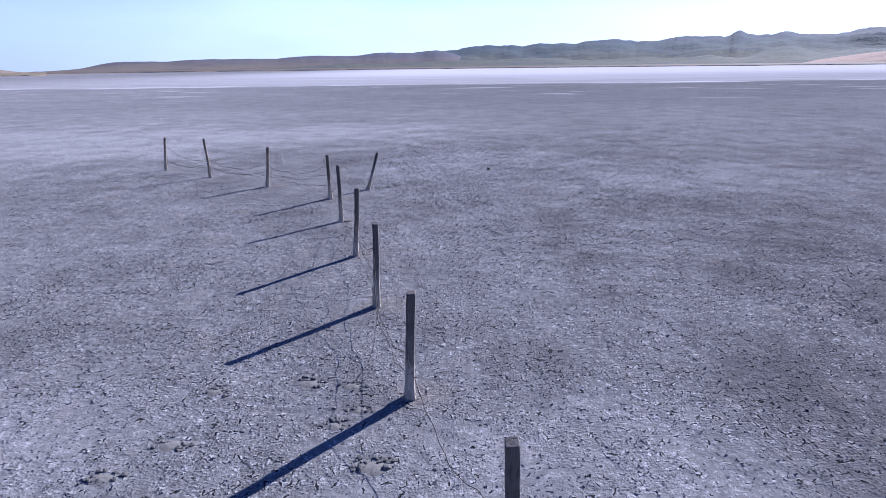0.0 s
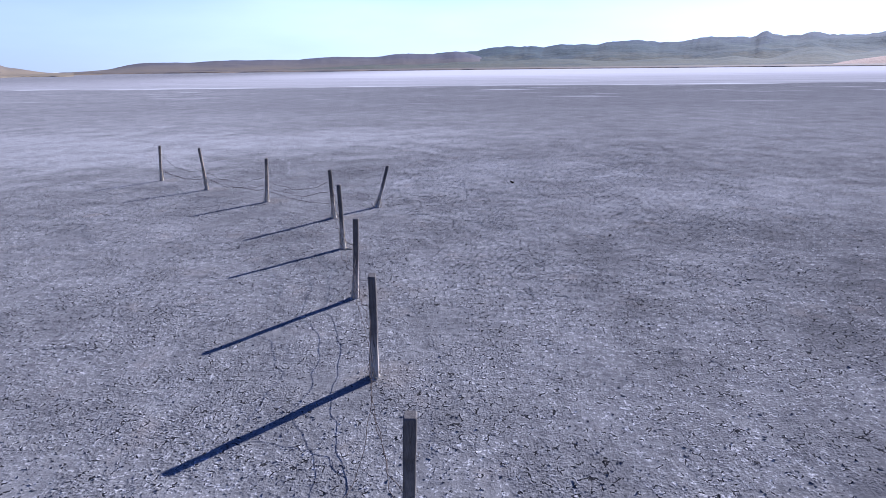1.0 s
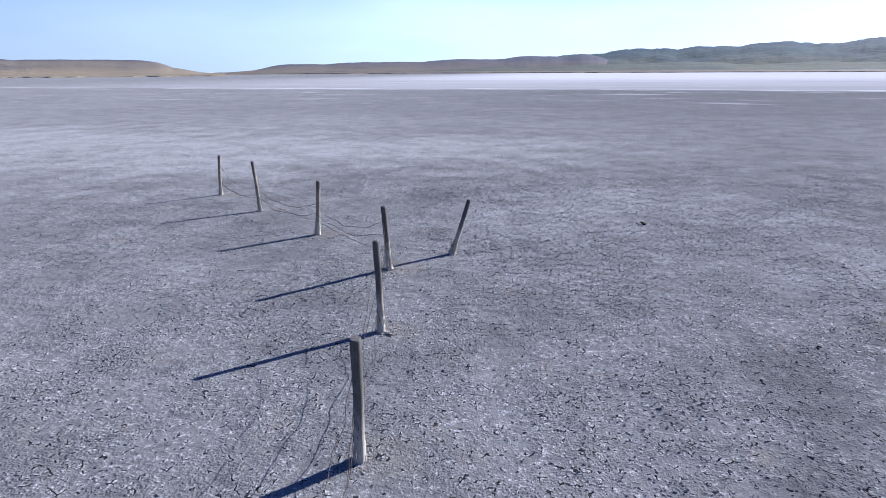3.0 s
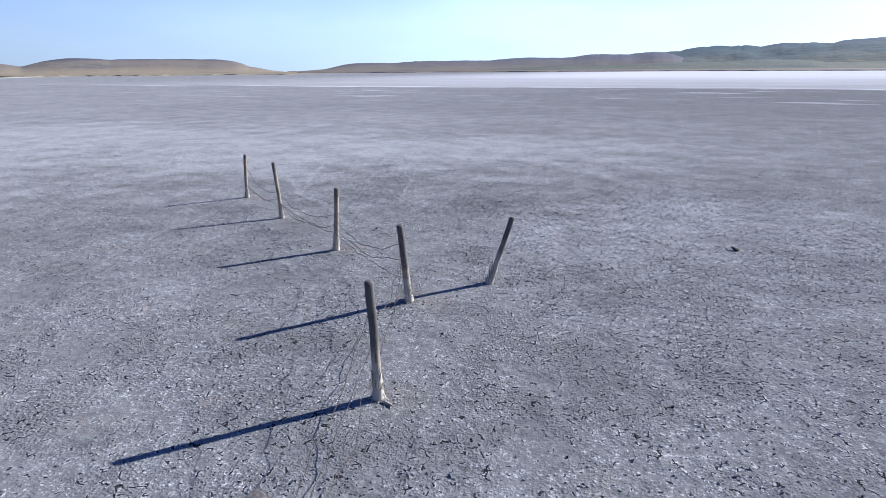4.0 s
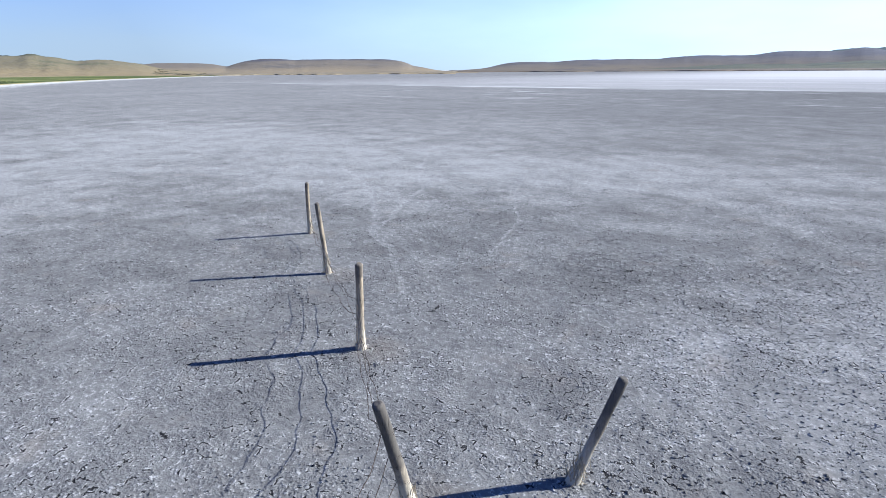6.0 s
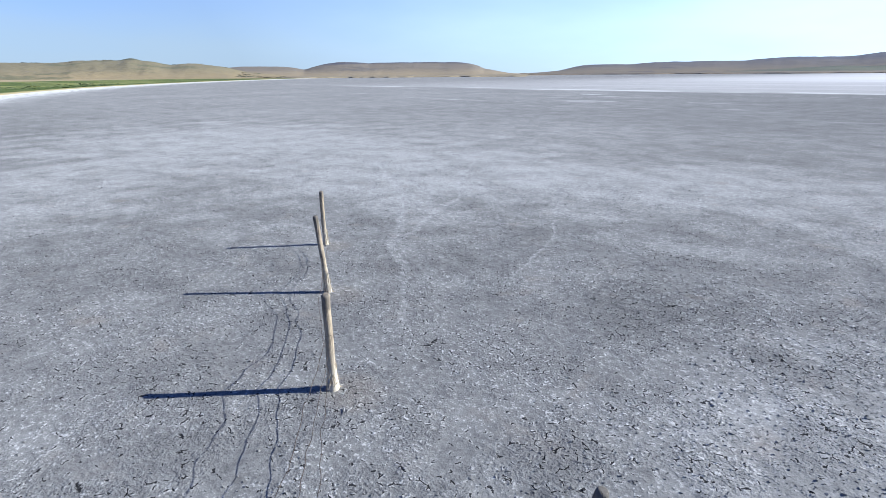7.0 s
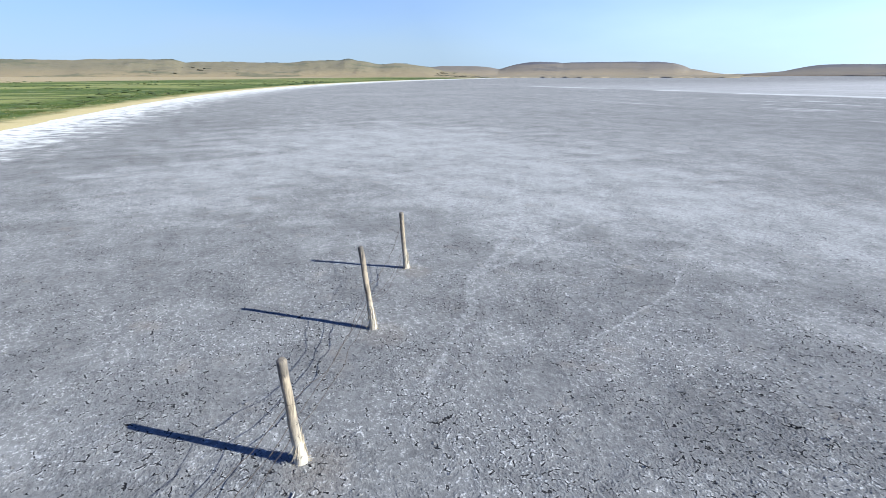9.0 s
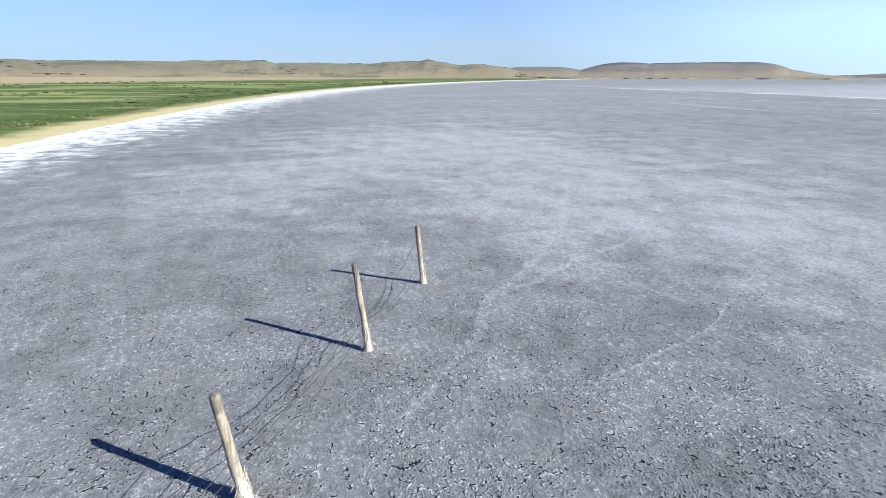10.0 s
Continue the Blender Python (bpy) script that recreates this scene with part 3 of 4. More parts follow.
# ---- hills round the lake ----
def ridge(name, label, mat, az0, az1, far, deep, bumps, base, rough, seed, foot=0.0, steps=260, rows=22, cliff=1.0, gully=0.25, wave=120.0):
    """A range of hills seen between two bearings (degrees left of +y). bumps: bearing, half width, height in metres and squareness."""
    verts, faces = [], []
    for i in range(steps + 1):
        a = az0 + (az1 - az0) * i / steps
        e = min(1.0, 6.0 * i / steps, 6.0 * (steps - i) / steps)
        e = e * e * (3 - 2 * e)
        top = base ** 14
        for c, w, hgt, sq in bumps:
            top += (hgt * math.exp(-abs((a - c) / w) ** sq)) ** 14
        top = top ** (1 / 14)
        top *= 1 + rough * noise.fractal((a * 0.5, seed, 0.0), 0.9, 2.0, 5)
        for k in range(rows + 1):
            s = k / rows
            d = far - deep + 1.5 * deep * s
            rise = min(s / 0.62, 1.0)
            rise = rise ** cliff * (3 - 2 * rise)
            rise = max(0.0, min(rise, 1.0))
            back = 1.0 if s <= 0.66 else max(0.0, 1 - ((s - 0.66) / 0.34) ** 1.6)
            r = radians(a)
            px, py = -math.sin(r) * d / wave, math.cos(r) * d / wave
            worn = abs(noise.fractal((px, py, seed), 0.9, 2.1, 6))
            z = foot + (top - foot) * rise * back * e * (1 - gully * worn * (1.15 - rise))
            z += rough * 0.3 * top * noise.fractal((px * 2, py * 2, seed + 5.0), 0.9, 2.1, 5) * rise * e * back
            verts.append((-math.sin(r) * d, math.cos(r) * d, z - 0.8 * (k == 0) - 3.0 * (k == rows)))
    n = rows + 1
    for i in range(steps):
        for k in range(rows):
            faces.append((i * n + k, (i + 1) * n + k, (i + 1) * n + k + 1, i * n + k + 1))
    me = mesh_of(name, verts, faces, mat)
    return tagged(new(name, me), label, "hill", "hills round the lake", "structure")


west = ridge("hill_west", "dry tan hills with dark shrubs and gullies", HILL_TAN, 128, 55, 900, 420, [(109, 9, 17.6, 4), (99, 8, 17.4, 6), (90.6, 4.9, 18.9, 10), (81.0, 8.5, 16.4, 6), (71.6, 1.6, 20.4, 2), (73, 6.0, 18.4, 4), (66, 5, 15.4, 3), (60, 4, 9.8, 3)], 9.0, 0.035, 1.0, steps=420, rows=34, gully=0.7, wave=85.0)
ridge("mesa", "flat-topped tan mesa with a dark cliff rim", HILL_MESA, 76, 33, 1000, 330, [(61.0, 5.0, 14.4, 4), (53.0, 4.6, 20.0, 2.5), (45.8, 6.6, 19.5, 8), (40, 3.6, 10, 2), (37, 3, 5, 2)], 1.0, 0.03, 2.0, steps=300, rows=34, cliff=1.25, gully=0.3)
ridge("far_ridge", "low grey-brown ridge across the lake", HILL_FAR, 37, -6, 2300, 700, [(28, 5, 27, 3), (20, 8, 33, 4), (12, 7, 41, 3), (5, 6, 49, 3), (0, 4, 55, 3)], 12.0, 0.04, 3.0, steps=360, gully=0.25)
ridge("mountain", "mountains beyond the far shore with haze blue painted in", HILL_HAZED_ROCK, 14, -62, 3100, 1500, [(2, 8, 65, 3), (-5, 6, 83, 3), (-11, 6, 86, 3), (-15.3, 4.5, 97, 3), (-19, 5, 86, 3), (-23.3, 5, 101, 3), (-26.8, 2.6, 113, 1.5), (-28.5, 5, 96, 3), (-30.3, 2.4, 105, 2), (-33, 5, 95, 3), (-36.5, 4, 109, 2), (-43, 8, 112, 3)], 44.0, 0.07, 4.0, steps=620, rows=50, gully=0.95, wave=430.0)
ridge("foothill", "sage green foothills below the mountains with haze blue painted in", HILL_SAGE, 22, -62, 2300, 1000, [(9, 9, 17, 2), (0, 9, 22, 2), (-8, 9, 26, 2), (-20, 9, 24, 2), (-24.5, 4.4, 27, 1.6), (-30.5, 3.6, 46, 1.6), (-38, 8, 36, 2)], 16.0, 0.10, 5.0, steps=520, rows=40, gully=0.95, wave=300.0)
ridge("butte", "dark butte among the foothills with haze blue painted in", HILL_HAZED_ROCK, -8, -18, 2200, 330, [(-13, 1.5, 56, 1.7), (-10.6, 1.6, 46, 2)], 20.0, 0.08, 8.0, steps=120, rows=20, gully=0.4, wave=240.0)
ridge("stubble_field", "pale pinkish stubble field on a slope", FIELD, -30, -50, 1350, 330, [(-41, 8, 21, 3)], 2.0, 0.03, 6.0, steps=120, rows=14, gully=0.1)
ridge("hill_south", "low dry tan hills", HILL_TAN, 305, 122, 1100, 420, [(150, 14, 20, 2), (185, 18, 16, 2), (220, 16, 21, 2), (260, 18, 18, 2)], 12.0, 0.05, 7.0, steps=240)


def hill_scrub(hill, rows, seed):
    """Scattered dark shrubs in the gullies and along the rim of a hill."""
    r = np.random.RandomState(seed)
    rng = random.Random(seed)
    kinds = [(np.array([tuple(c) for c in v]), np.array(f)) for v, f in (lump(rng, 1.0, 0.55, 1) for _ in range(6))]
    co = hill.data.vertices
    V, F, o = [], [], 0
    cols = len(co) // rows
    for _ in range(620):
        i, k = r.randint(8, cols - 8), r.randint(2, int(rows * 0.36))
        c = np.array(co[i * rows + k].co)
        if noise.noise((c[0] * 0.012, c[1] * 0.012, c[2] * 0.06)) < 0.16 and not (k > rows * 0.29 and r.rand() < 0.25):
            continue
        for _ in range(r.randint(1, 5)):
            v, f = kinds[r.randint(6)]
            size = r.uniform(0.35, 1.0)
            V.append(v * (size * r.uniform(1.5, 4.0), size * r.uniform(1.5, 4.0), size * 0.5) + c + (r.normal(0, 4), r.normal(0, 4), size * 0.1))
            F.append(f + o)
            o += len(v)
    me = mesh_of("hill_shrubs", np.concatenate(V).tolist(), np.concatenate(F).tolist(), SCRUB, False)
    tagged(new("hill_shrubs", me), "dark scattered shrubs on the dry hillside", "shrubs", kind="stuff")


hill_scrub(west, 35, 4)


def shore_bank(name, label, mat, az0, az1, far, wide, tall, seed):
    verts, faces = [], []
    steps = 240
    for i in range(steps + 1):
        a = az0 + (az1 - az0) * i / steps
        d = far * (1 + 0.06 * noise.fractal((a * 0.22, seed, 1.0), 1.0, 2.0, 4))
        for q, z in ((0.0, -0.3), (0.03, tall * 0.8), (0.2, tall), (1.0, tall * 1.6), (4.0, tall * 2.2)):
            r = radians(a)
            dd = d + wide * q
            verts.append((-math.sin(r) * dd, math.cos(r) * dd, z * (1 + 0.2 * noise.noise((a * 1.7, q, seed)))))
    for i in range(steps):
        for k in range(4):
            faces.append((i * 5 + k, (i + 1) * 5 + k, (i + 1) * 5 + k + 1, i * 5 + k + 1))
    tagged(new(name, mesh_of(name, verts, faces, mat)), label, "shore", kind="structure")


shore_bank("shore_bank", "dark low bank along the far shore", SHORE, 36, -62, 820, 60, 1.2, 1.0)
shore_bank("shore_plain", "tan dry plain along the shore", PLAIN, 66, 35, 520, 80, 0.9, 2.0)


# ---- fence posts ----
BRACE = (-2.33, 15.96, -2.03, 16.07, 1.07, 0.041, 0.0, 2, ())


def fence_post(spec, label, seed):
    bx, by, tx, ty, tz, radius, square, wood, ties = spec
    rng = random.Random(seed)
    root = new("fence_post")
    root.location = (bx, by, ground_z(bx, by, 4))
    tagged(root, label, "fence post", "old fence posts")
    mat = (WOOD_GREY, WOOD_TAN, WOOD_DARK)[wood]
    lean = Vector((tx - bx, ty - by, tz))
    bend = Vector((rng.uniform(-0.009, 0.009), rng.uniform(-0.009, 0.009), 0))
    rows = 26
    path, radii = [], []
    for i in range(rows + 1):
        s = -0.12 + 1.12 * i / rows
        swell = 1 + (0.55 if wood else 0.36) * math.exp(-max(s, 0) * 8) + 0.07 * noise.noise((s * 5, seed * 3.1, 0)) + 0.05 * (1 - max(s, 0))
        path.append(lean * s + bend * math.sin(math.pi * max(s, 0)) + Vector((0.006 * noise.noise((s * 4, seed, 5)), 0.006 * noise.noise((s * 4, seed, 9)), 0)))
        radii.append(radius * swell)
    # a worn, rounded and slanted head
    end = path[-1]
    ax = lean.normalized()
    for q, shrink in ((0.007, 0.96), (0.012, 0.84)) if square else ((0.010, 0.92), (0.019, 0.74), (0.024, 0.5)):
        path.append(end + ax * q + Vector((0.0006 * rng.uniform(-1, 1), 0.0006 * rng.uniform(-1, 1), 0)))
        radii.append(radius * shrink)
    v, f = tube(path, radii, 16, 0.025, rng, square)
    me = mesh_of("shaft", v, f, mat)
    for face in me.polygons[-2:]:
        face.use_smooth = False
    part("shaft", me, root)
    # frayed fibres round the foot
    pieces = []
    for k in range(105 if wood else 44):
        a = rng.uniform(0, 6.283)
        z0 = 0.30 * rng.random() ** 1.4
        at = lean * (z0 / lean.z)
        out = Vector((math.cos(a), math.sin(a), 0))
        r0 = radius * (1.25 + 0.3 * math.exp(-z0 * 9))
        long = rng.uniform(0.05, 0.15)
        p0 = at + out * (r0 * 0.86)
        p1 = p0 + out * (0.012 * rng.random()) + Vector((0, 0, long * 0.5))
        p2 = p0 + out * rng.uniform(0.001, 0.014) + Vector((rng.uniform(-0.02, 0.02), rng.uniform(-0.02, 0.02), long))
        if rng.random() < 0.4:
            p1.z, p2.z = max(0.012, p0.z - long * 0.45), max(0.008, p0.z - long * 0.8)
            p2 += out * 0.035
        w = rng.uniform(0.002, 0.0075)
        pieces.append(tube([p0, p1, p2], [w, w * 0.8, w * 0.25], 4, caps=False))
    v, f = joined(pieces)
    part("frayed_foot", mesh_of("frayed_foot", v, f, SPLINTER, False), root, "frayed pale wood splinters at the foot")
    # salt crust heaped round the foot
    v, f = [], []
    rings, sides = 5, 20
    for i in range(rings + 1):
        s = i / rings
        for k in range(sides):
            t = 6.2832 * k / sides
            r = radius * 0.7 + (0.052 + 0.05 * noise.noise((math.cos(t) * 1.3, math.sin(t) * 1.3, seed))) * s * 1.25
            z = 0.022 * (1 - s) ** 1.5 + 0.016 * noise.noise((math.cos(t) * 4 * s, math.sin(t) * 4 * s, seed + 2.0)) * (1 - s) - 0.012 * s
            v.append((r * math.cos(t), r * math.sin(t), z))
    for i in range(rings):
        for k in range(sides):
            j = (k + 1) % sides
            f.append((i * sides + k, (i + 1) * sides + k, (i + 1) * sides + j, i * sides + j))
    part("salt_collar", mesh_of("salt_collar", v, f, SALT), root, "white salt crust round the foot")
    pieces = []
    for k in range(34):
        a, q = rng.uniform(0, 6.283), 0.03 + 0.2 * rng.random() ** 1.6
        vs, fs = lump(rng, rng.uniform(0.006, 0.016), 0.6, 1)
        d = Vector((math.cos(a) * q, math.sin(a) * q, 0.006))
        pieces.append(([c + d for c in vs], fs))
    v, f = joined(pieces)
    tagged(part("salt_crumbs", mesh_of("salt_crumbs", v, f, SALT, False), root, "white salt crumbs round the foot"), kind="stuff")
    # wire loops
    for hgt in ties:
        at = lean * (hgt / lean.z) + bend * math.sin(math.pi * hgt / lean.z)
        loop = []
        rr = radius * (1.16 + square * 0.28)
        for k in range(14):
            t = 6.2832 * k / 12
            loop.append(at + Vector((rr * math.cos(t), rr * math.sin(t), 0.005 * k / 3 + 0.006 * math.sin(t * 1.3))))
        v, f = tube(loop, [0.0012] * len(loop), 5)
        part("wire_tie", mesh_of("wire_tie", v, f, WIRE), root, "rusty wire wrapped round the post")
    return root


LABELS = [
    "weathered grey squared wooden post standing in salt crust",
    "weathered grey squared wooden post with a dark head",
    "upright grey wooden post with split edges",
    "grey wooden post leaning slightly with a salty foot",
    "round bleached wooden post with a dark head",
    "leaning round wooden post with a frayed foot",
    "smooth round tan post with a rounded head",
    "slender tan post with a pale salty foot",
    "short slender tan post at the fence's end",
]
for i, (spec, text) in enumerate(zip(POSTS, LABELS)):
    fence_post(spec, text, 20 + i)
fence_post(BRACE, "strongly slanting grey brace post beside the fence", 40)


# ---- slack wires ----
def slack_wire(a, b, sag, side, seed, label, broken=1.0):
    rng = random.Random(seed)
    a, b = Vector(a), Vector(b)
    across = Vector((b.y - a.y, a.x - b.x, 0)).normalized()
    n = 46
    path = []
    for i in range(int(n * broken) + 1):
        s = i / n
        c = a.lerp(b, s)
        w = 4 * s * (1 - s)
        kink = Vector((noise.noise((s * 4, seed, 0)), noise.noise((s * 4, seed, 4)), noise.noise((s * 4, seed, 8)))) * 0.05 * min(1, w * 2)
        kink += Vector((noise.noise((s * 17, seed, 1)), noise.noise((s * 17, seed, 5)), noise.noise((s * 17, seed, 9)))) * 0.008 * min(1, w * 2)
        kink += Vector((noise.noise((s * 9, seed, 2)), noise.noise((s * 9, seed, 6)), noise.noise((s * 9, seed, 7)))) * 0.03 * min(1, w * 2)
        c = c + Vector((0, 0, -sag * w)) + across * (side * w) + kink
        c.z = max(c.z, 0.022 + 0.01 * rng.random())
        path.append(c)
    origin = path[0].copy()
    path = [c - origin for c in path]
    root = new("fence_wire")
    root.location = origin
    tagged(root, label, "wire", "slack fence wires")
    v, f = tube(path, [0.0034] * len(path), 5)
    part("strand", mesh_of("strand", v, f, WIRE), root)
    pieces = []
    for i in range(2, len(path) - 1, 3):
        d = Vector((rng.uniform(-1, 1), rng.uniform(-1, 1), rng.uniform(-1, 1))).normalized() * 0.014
        pieces.append(tube([path[i] - d, path[i] + d], [0.0018, 0.0012], 4))
        d = Vector((-d.y, d.x, d.z * 0.5))
        pieces.append(tube([path[i] - d, path[i] + d], [0.0018, 0.0012], 4))
    v, f = joined(pieces)
    tagged(part("barb_row", mesh_of("barb_row", v, f, WIRE, False), root, "twisted wire barbs"), kind="stuff")


def tie_point(spec, k):
    bx, by, tx, ty, tz = spec[:5]
    s = spec[8][k] / tz
    return (bx + (tx - bx) * s - spec[5], by + (ty - by) * s, spec[8][k])


for i in range(len(POSTS) - 1):
    for k in range(3):
        if (i == 1 and k == 2) or (i == 0 and k != 1):
            continue
        low = k == 0
        sag = (0.10, 0.20, 0.26)[k] + 0.06 * noise.noise((i * 1.7, k * 2.3, 0.5))
        side = 0.14 * noise.noise((i * 2.9, k * 1.1, 3.5))
        slack_wire(tie_point(POSTS[i], k), tie_point(POSTS[i + 1], k), sag, side, 100 + i * 3 + k, "slack rusty barbed wire strung between two posts")
# the broken strand hangs down and curls on the ground
slack_wire(tie_point(POSTS[2], 2), (-1.30, 4.9, 0.03), 0.32, -0.25, 190, "broken rusty wire hanging from a post to the ground", 0.8)


# ---- clods, diggings and droppings ----
def scatter_crumbs():
    rng = random.Random(77)
    kinds = [lump(rng, 1.0, 0.55, 1) for _ in range(9)]
    kinds = [(np.array([tuple(c) for c in v]), np.array(f)) for v, f in kinds]
    V, F, o = [], [], 0
    for _ in range(5200):
        x, y = rng.uniform(-11, 5), rng.uniform(2.4, 24)
        if noise.noise((x * 0.45, y * 0.45, 1.0)) + rng.uniform(-0.4, 0.4) < 0.0:
            continue
        v, f = kinds[rng.randrange(9)]
        s = 0.008 + 0.016 * rng.random() ** 3
        a = rng.uniform(0, 6.283)
        c, n = math.cos(a), math.sin(a)
        V.append(np.stack([(v[:, 0] * c - v[:, 1] * n) * s * 1.3 + x, (v[:, 0] * n + v[:, 1] * c) * s + y, v[:, 2] * s + ground_z(x, y) + 0.002], axis=1))
        F.append(f + o)
        o += len(v)
    me = mesh_of("crust_crumbs", np.concatenate(V).tolist(), np.concatenate(F).tolist(), CLOD, False)
    tagged(new("crust_crumbs", me), "loose grey mud crumbs on the lake bed", "crumbs", kind="stuff")


scatter_crumbs()


def scatter_flakes():
    """Thin chips of dried crust, curled up from the lake bed."""
    r = np.random.RandomState(31)
    want = 62000
    x, y = r.uniform(-15, 9, want * 3), r.uniform(2.3, 29, want * 3)
    tone = value_noise(lattice(41, 256), np.linspace(-17, 9, 400) + 300, np.linspace(2.3, 31, 440) + 300, 1.7)
    thick = tone[((y - 2.3) / 28.7 * 439).astype(int), ((x + 17) / 26 * 399).astype(int)]
    away = np.maximum(np.maximum(-9 - x, x - 4), np.maximum(y - 21, 0)) / 9.0
    calm = np.clip((x + 10.0 + 5.0 * (thick - 0.5)) / 7.0, 0.4, 1.0)
    keep = r.rand(want * 3) < np.clip(0.5 + 1.8 * (thick - 0.5), 0.12, 1) * np.clip(1 - away, 0.0, 1) * calm
    x, y = x[keep][:want], y[keep][:want]
    n, k = len(x), 5
    size = 0.0045 + 0.0075 * r.rand(n) ** 3
    ang = (np.arange(k)[None, :] + r.uniform(-0.3, 0.3, (n, k))) * (2 * np.pi / k) + r.uniform(0, 6.28, (n, 1))
    rad = size[:, None] * r.uniform(0.6, 1.25, (n, k))
    way = r.uniform(0, 6.28, (n, 1))
    long = r.uniform(1.0, 2.4, (n, 1))
    px, py = np.cos(ang) * rad * long, np.sin(ang) * rad
    qx, qy = px * np.cos(way) - py * np.sin(way), px * np.sin(way) + py * np.cos(way)
    sx, sy = r.normal(0, 0.34, (n, 1)), r.normal(0, 0.34, (n, 1))
    top = ground_z(x, y)[:, None] + 0.001 + (0.003 + size[:, None] * 0.7) * r.rand(n, 1) + qx * sx + qy * sy + r.uniform(-0.002, 0.002, (n, k))
    low = top - 0.018
    up = np.stack([x[:, None] + qx, y[:, None] + qy, top], axis=-1)
    down = np.stack([x[:, None] + qx * 0.9, y[:, None] + qy * 0.9, low], axis=-1)
    co = np.concatenate([up, down], axis=1).reshape(-1, 3)
    base = (np.arange(n) * 2 * k)[:, None]
    caps = base + np.arange(k)[None, :]
    i = np.arange(k)
    j = (i + 1) % k
    side = np.stack([i, i + k, j + k, j], axis=-1)
    sides = (base[:, :, None] + side[None, :, :]).reshape(-1)
    me = bpy.data.meshes.new("crust_flakes")
    me.vertices.add(len(co))
    me.vertices.foreach_set("co", co.reshape(-1))
    loops = np.concatenate([caps.reshape(-1), sides])
    me.loops.add(len(loops))
    me.loops.foreach_set("vertex_index", loops)
    me.polygons.add(n + n * k)
    me.polygons.foreach_set("loop_start", np.concatenate([np.arange(n) * k, n * k + np.arange(n * k) * 4]))
    me.polygons.foreach_set("use_smooth", np.zeros(n + n * k, dtype=bool))
    me.update(calc_edges=True)
    me.materials.append(LAKEBED)
    tagged(new("crust_flakes", me), "curled chips of dry salty mud crust", "crust", kind="stuff")


scatter_flakes()


def digging(x, y, size, seed):
    """A scrape in the crust: a tongue of pale sand and a ring of turned-up clods."""
    rng = random.Random(seed)
    root = new("dug_scrape")
    root.location = (x, y, ground_z(x, y, 4) + 0.004)
    tagged(root, "small scrape of pale sand and dark clods", "scrape", "scrapes in the crust")
    v, f = [], []
    rings, sides = 5, 18
    for i in range(rings + 1):
        s = i / rings
        for k in range(sides):
            t = 6.2832 * k / sides
            r = size * s * (1 + 0.35 * noise.noise((math.cos(t), math.sin(t), seed)))
            v.append((r * math.cos(t), r * math.sin(t) * 0.7, 0.007 * (1 - s * s) + 0.012 * noise.noise((r * math.cos(t) * 22, r * math.sin(t) * 22, seed)) * (1 - s) - 0.018 * s * s))
    for i in range(rings):
        for k in range(sides):
            j = (k + 1) % sides
            f.append((i * sides + k, (i + 1) * sides + k, (i + 1) * sides + j, i * sides + j))
    part("sand_tongue", mesh_of("sand_tongue", v, f, SAND), root, "pale dug sand")
    for k in range(26):
        a = rng.uniform(-0.8, 3.6)
        s = size * (0.05 + 0.16 * rng.random() ** 2)
        vs, fs = lump(rng, s, rng.uniform(0.35, 0.6), 2)
        r = size * rng.uniform(0.55, 1.3)
        d = Vector((r * math.cos(a), r * math.sin(a) * 0.75, s * 0.12))
        part("clod", mesh_of("clod", [c + d for c in vs], fs, DARKCLOD, False), root)


for k, (x, y, s) in enumerate(((-1.62, 5.46, 0.16), (-1.09, 5.39, 0.15), (-0.69, 4.05, 0.20), (-2.64, 5.30, 0.15), (-2.71, 4.38, 0.17), (-3.10, 3.93, 0.15), (-1.17, 4.67, 0.15), (-0.95, 4.95, 0.12))):
    digging(x, y, s, 300 + k)


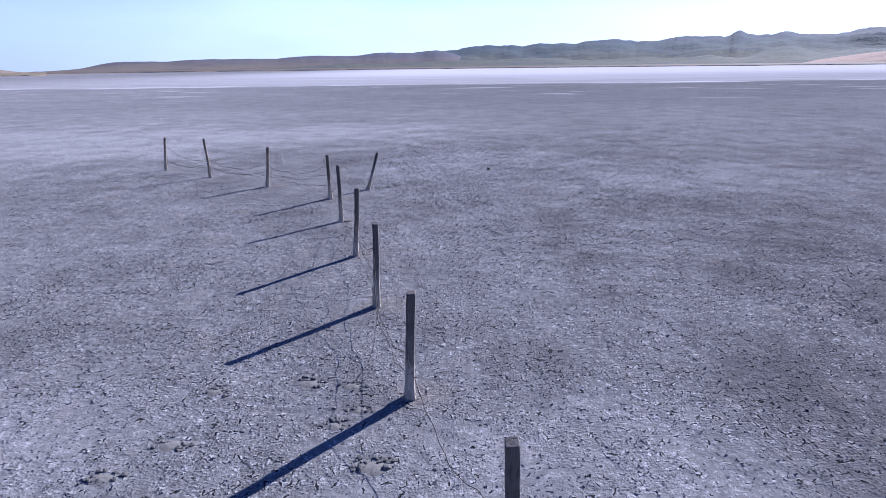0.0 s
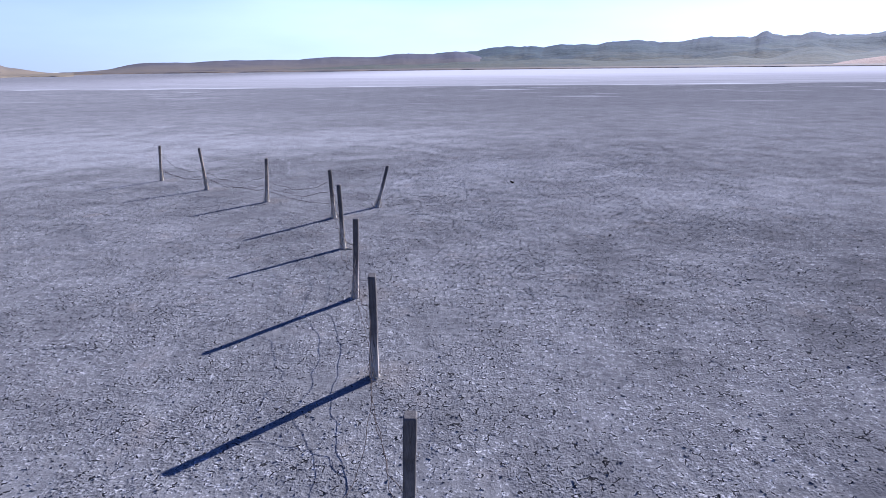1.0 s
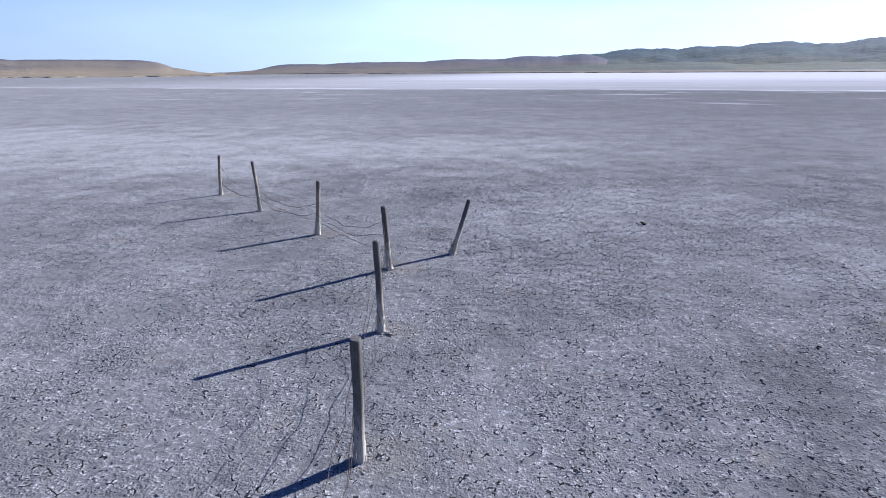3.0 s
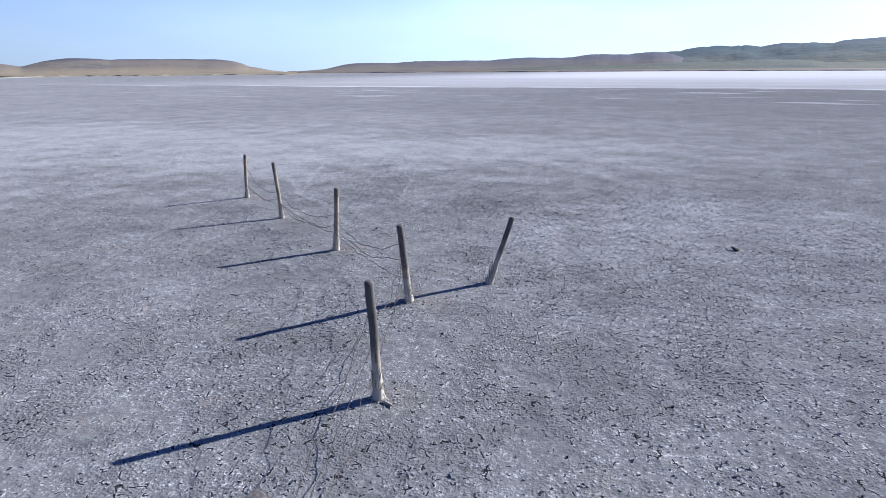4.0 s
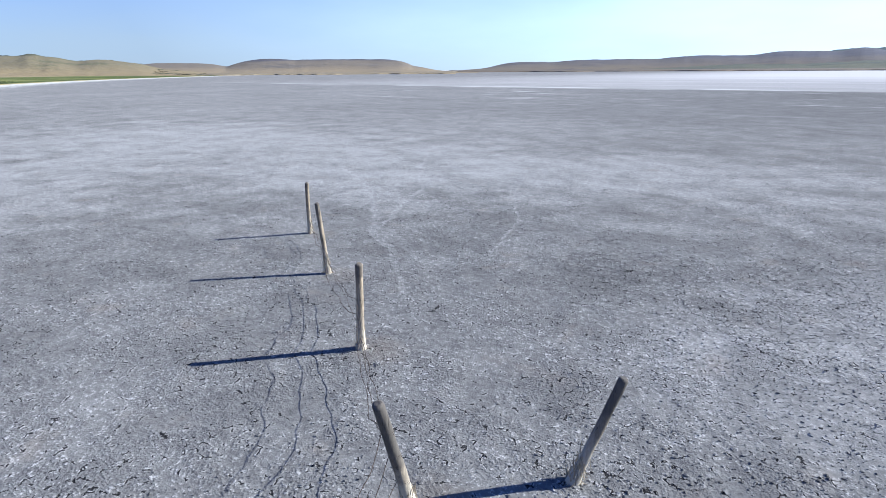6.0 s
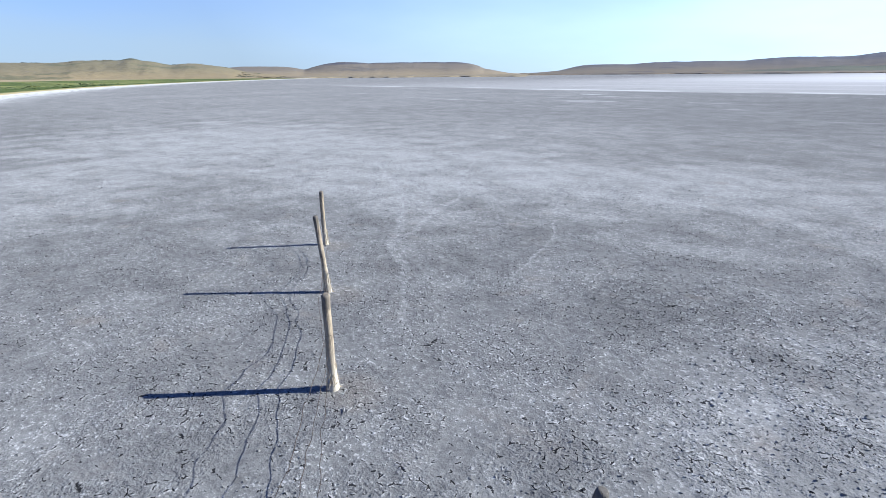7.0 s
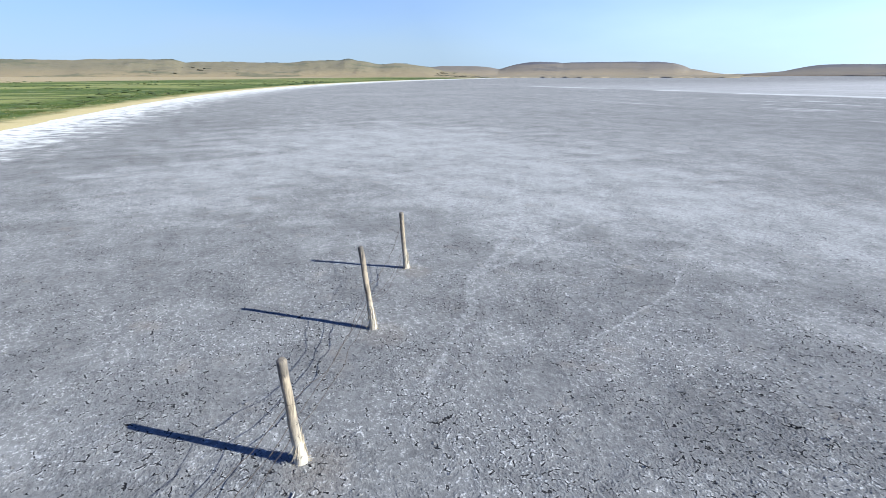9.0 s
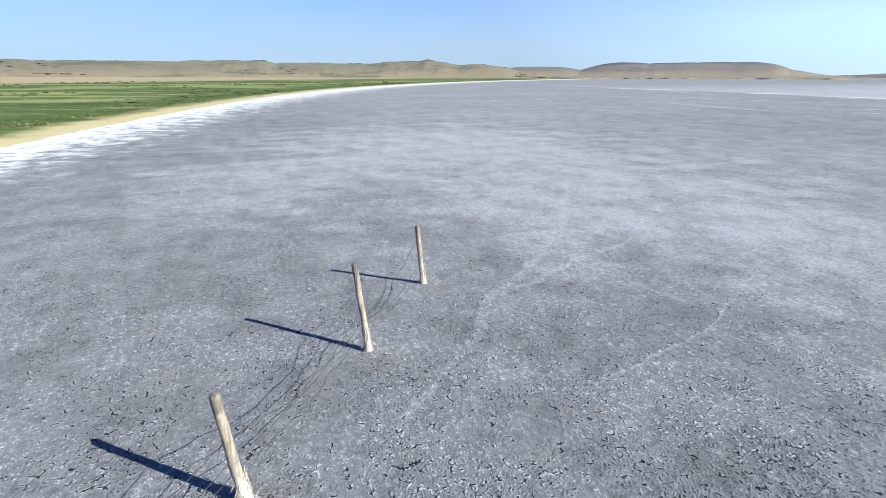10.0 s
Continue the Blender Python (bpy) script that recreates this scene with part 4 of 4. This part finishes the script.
def droppings(x, y):
    rng = random.Random(9)
    root = new("dung_heap")
    root.location = (x, y, ground_z(x, y, 3))
    tagged(root, "small dark heap of dry dung on the lake bed", "dung")
    for k in range(7):
        s = rng.uniform(0.025, 0.042)
        vs, fs = lump(rng, s, 0.75, 2)
        d = Vector((rng.uniform(-0.055, 0.055), rng.uniform(-0.04, 0.04), s * 0.55 + (0.03 if k > 4 else 0)))
        part("lump", mesh_of("lump", [c + d for c in vs], fs, DARK), root)


droppings(1.50, 19.12)


def prints(ax, ay, bx, by, count, seed):
    """A line of small clods kicked up by an animal that crossed the crust."""
    rng = random.Random(seed)
    for k in range(count):
        q = (k + rng.uniform(-0.3, 0.3)) / count
        x = ax + (bx - ax) * q + rng.uniform(-0.07, 0.07)
        y = ay + (by - ay) * q + rng.uniform(-0.07, 0.07)
        vs, fs = lump(rng, rng.uniform(0.012, 0.024), 0.6, 1)
        ob = new("mud_clod", mesh_of("mud_clod", vs, fs, DARKCLOD, False))
        ob.location = (x, y, ground_z(x, y, 1) + 0.004)
        tagged(ob, "small dark clod kicked out of the crust", "clod", "clods along an animal's track")


prints(-1.9, 16.15, 1.3, 18.9, 34, 60)
prints(-3.7, 14.1, -2.4, 15.6, 10, 61)


def chip(name, label, x, y, length, wide, turn, mat, seed):
    rng = random.Random(seed)
    c, s = math.cos(radians(turn)), math.sin(radians(turn))
    path = [Vector((length * q * c + 0.006 * rng.uniform(-1, 1), length * q * s + 0.006 * rng.uniform(-1, 1), 0.014 + 0.012 * rng.random())) for q in (-0.5, -0.2, 0.1, 0.35, 0.5)]
    v, f = tube(path, [wide * 0.4, wide, wide * 0.9, wide * 0.8, wide * 0.25], 6, 0.2, rng)
    ob = new(name, mesh_of(name, v, f, mat, False))
    ob.location = (x, y, ground_z(x, y, 2))
    tagged(ob, label, "wood chip", "bits of wood on the crust")


chip("wood_chip", "white splinter of wood lying near a post", -5.08, 16.39, 0.12, 0.009, 152, SALT, 1)
chip("wood_chip", "white splinter of wood lying near a post", -5.05, 16.44, 0.09, 0.008, 108, SALT, 4)
chip("wood_chip", "white splinter lying on the crust", 0.99, 5.90, 0.12, 0.008, 105, SALT, 2)
chip("wood_chip", "bent foot splinter beside a leaning post", -2.36, 12.40, 0.16, 0.016, -20, SPLINTER, 3)
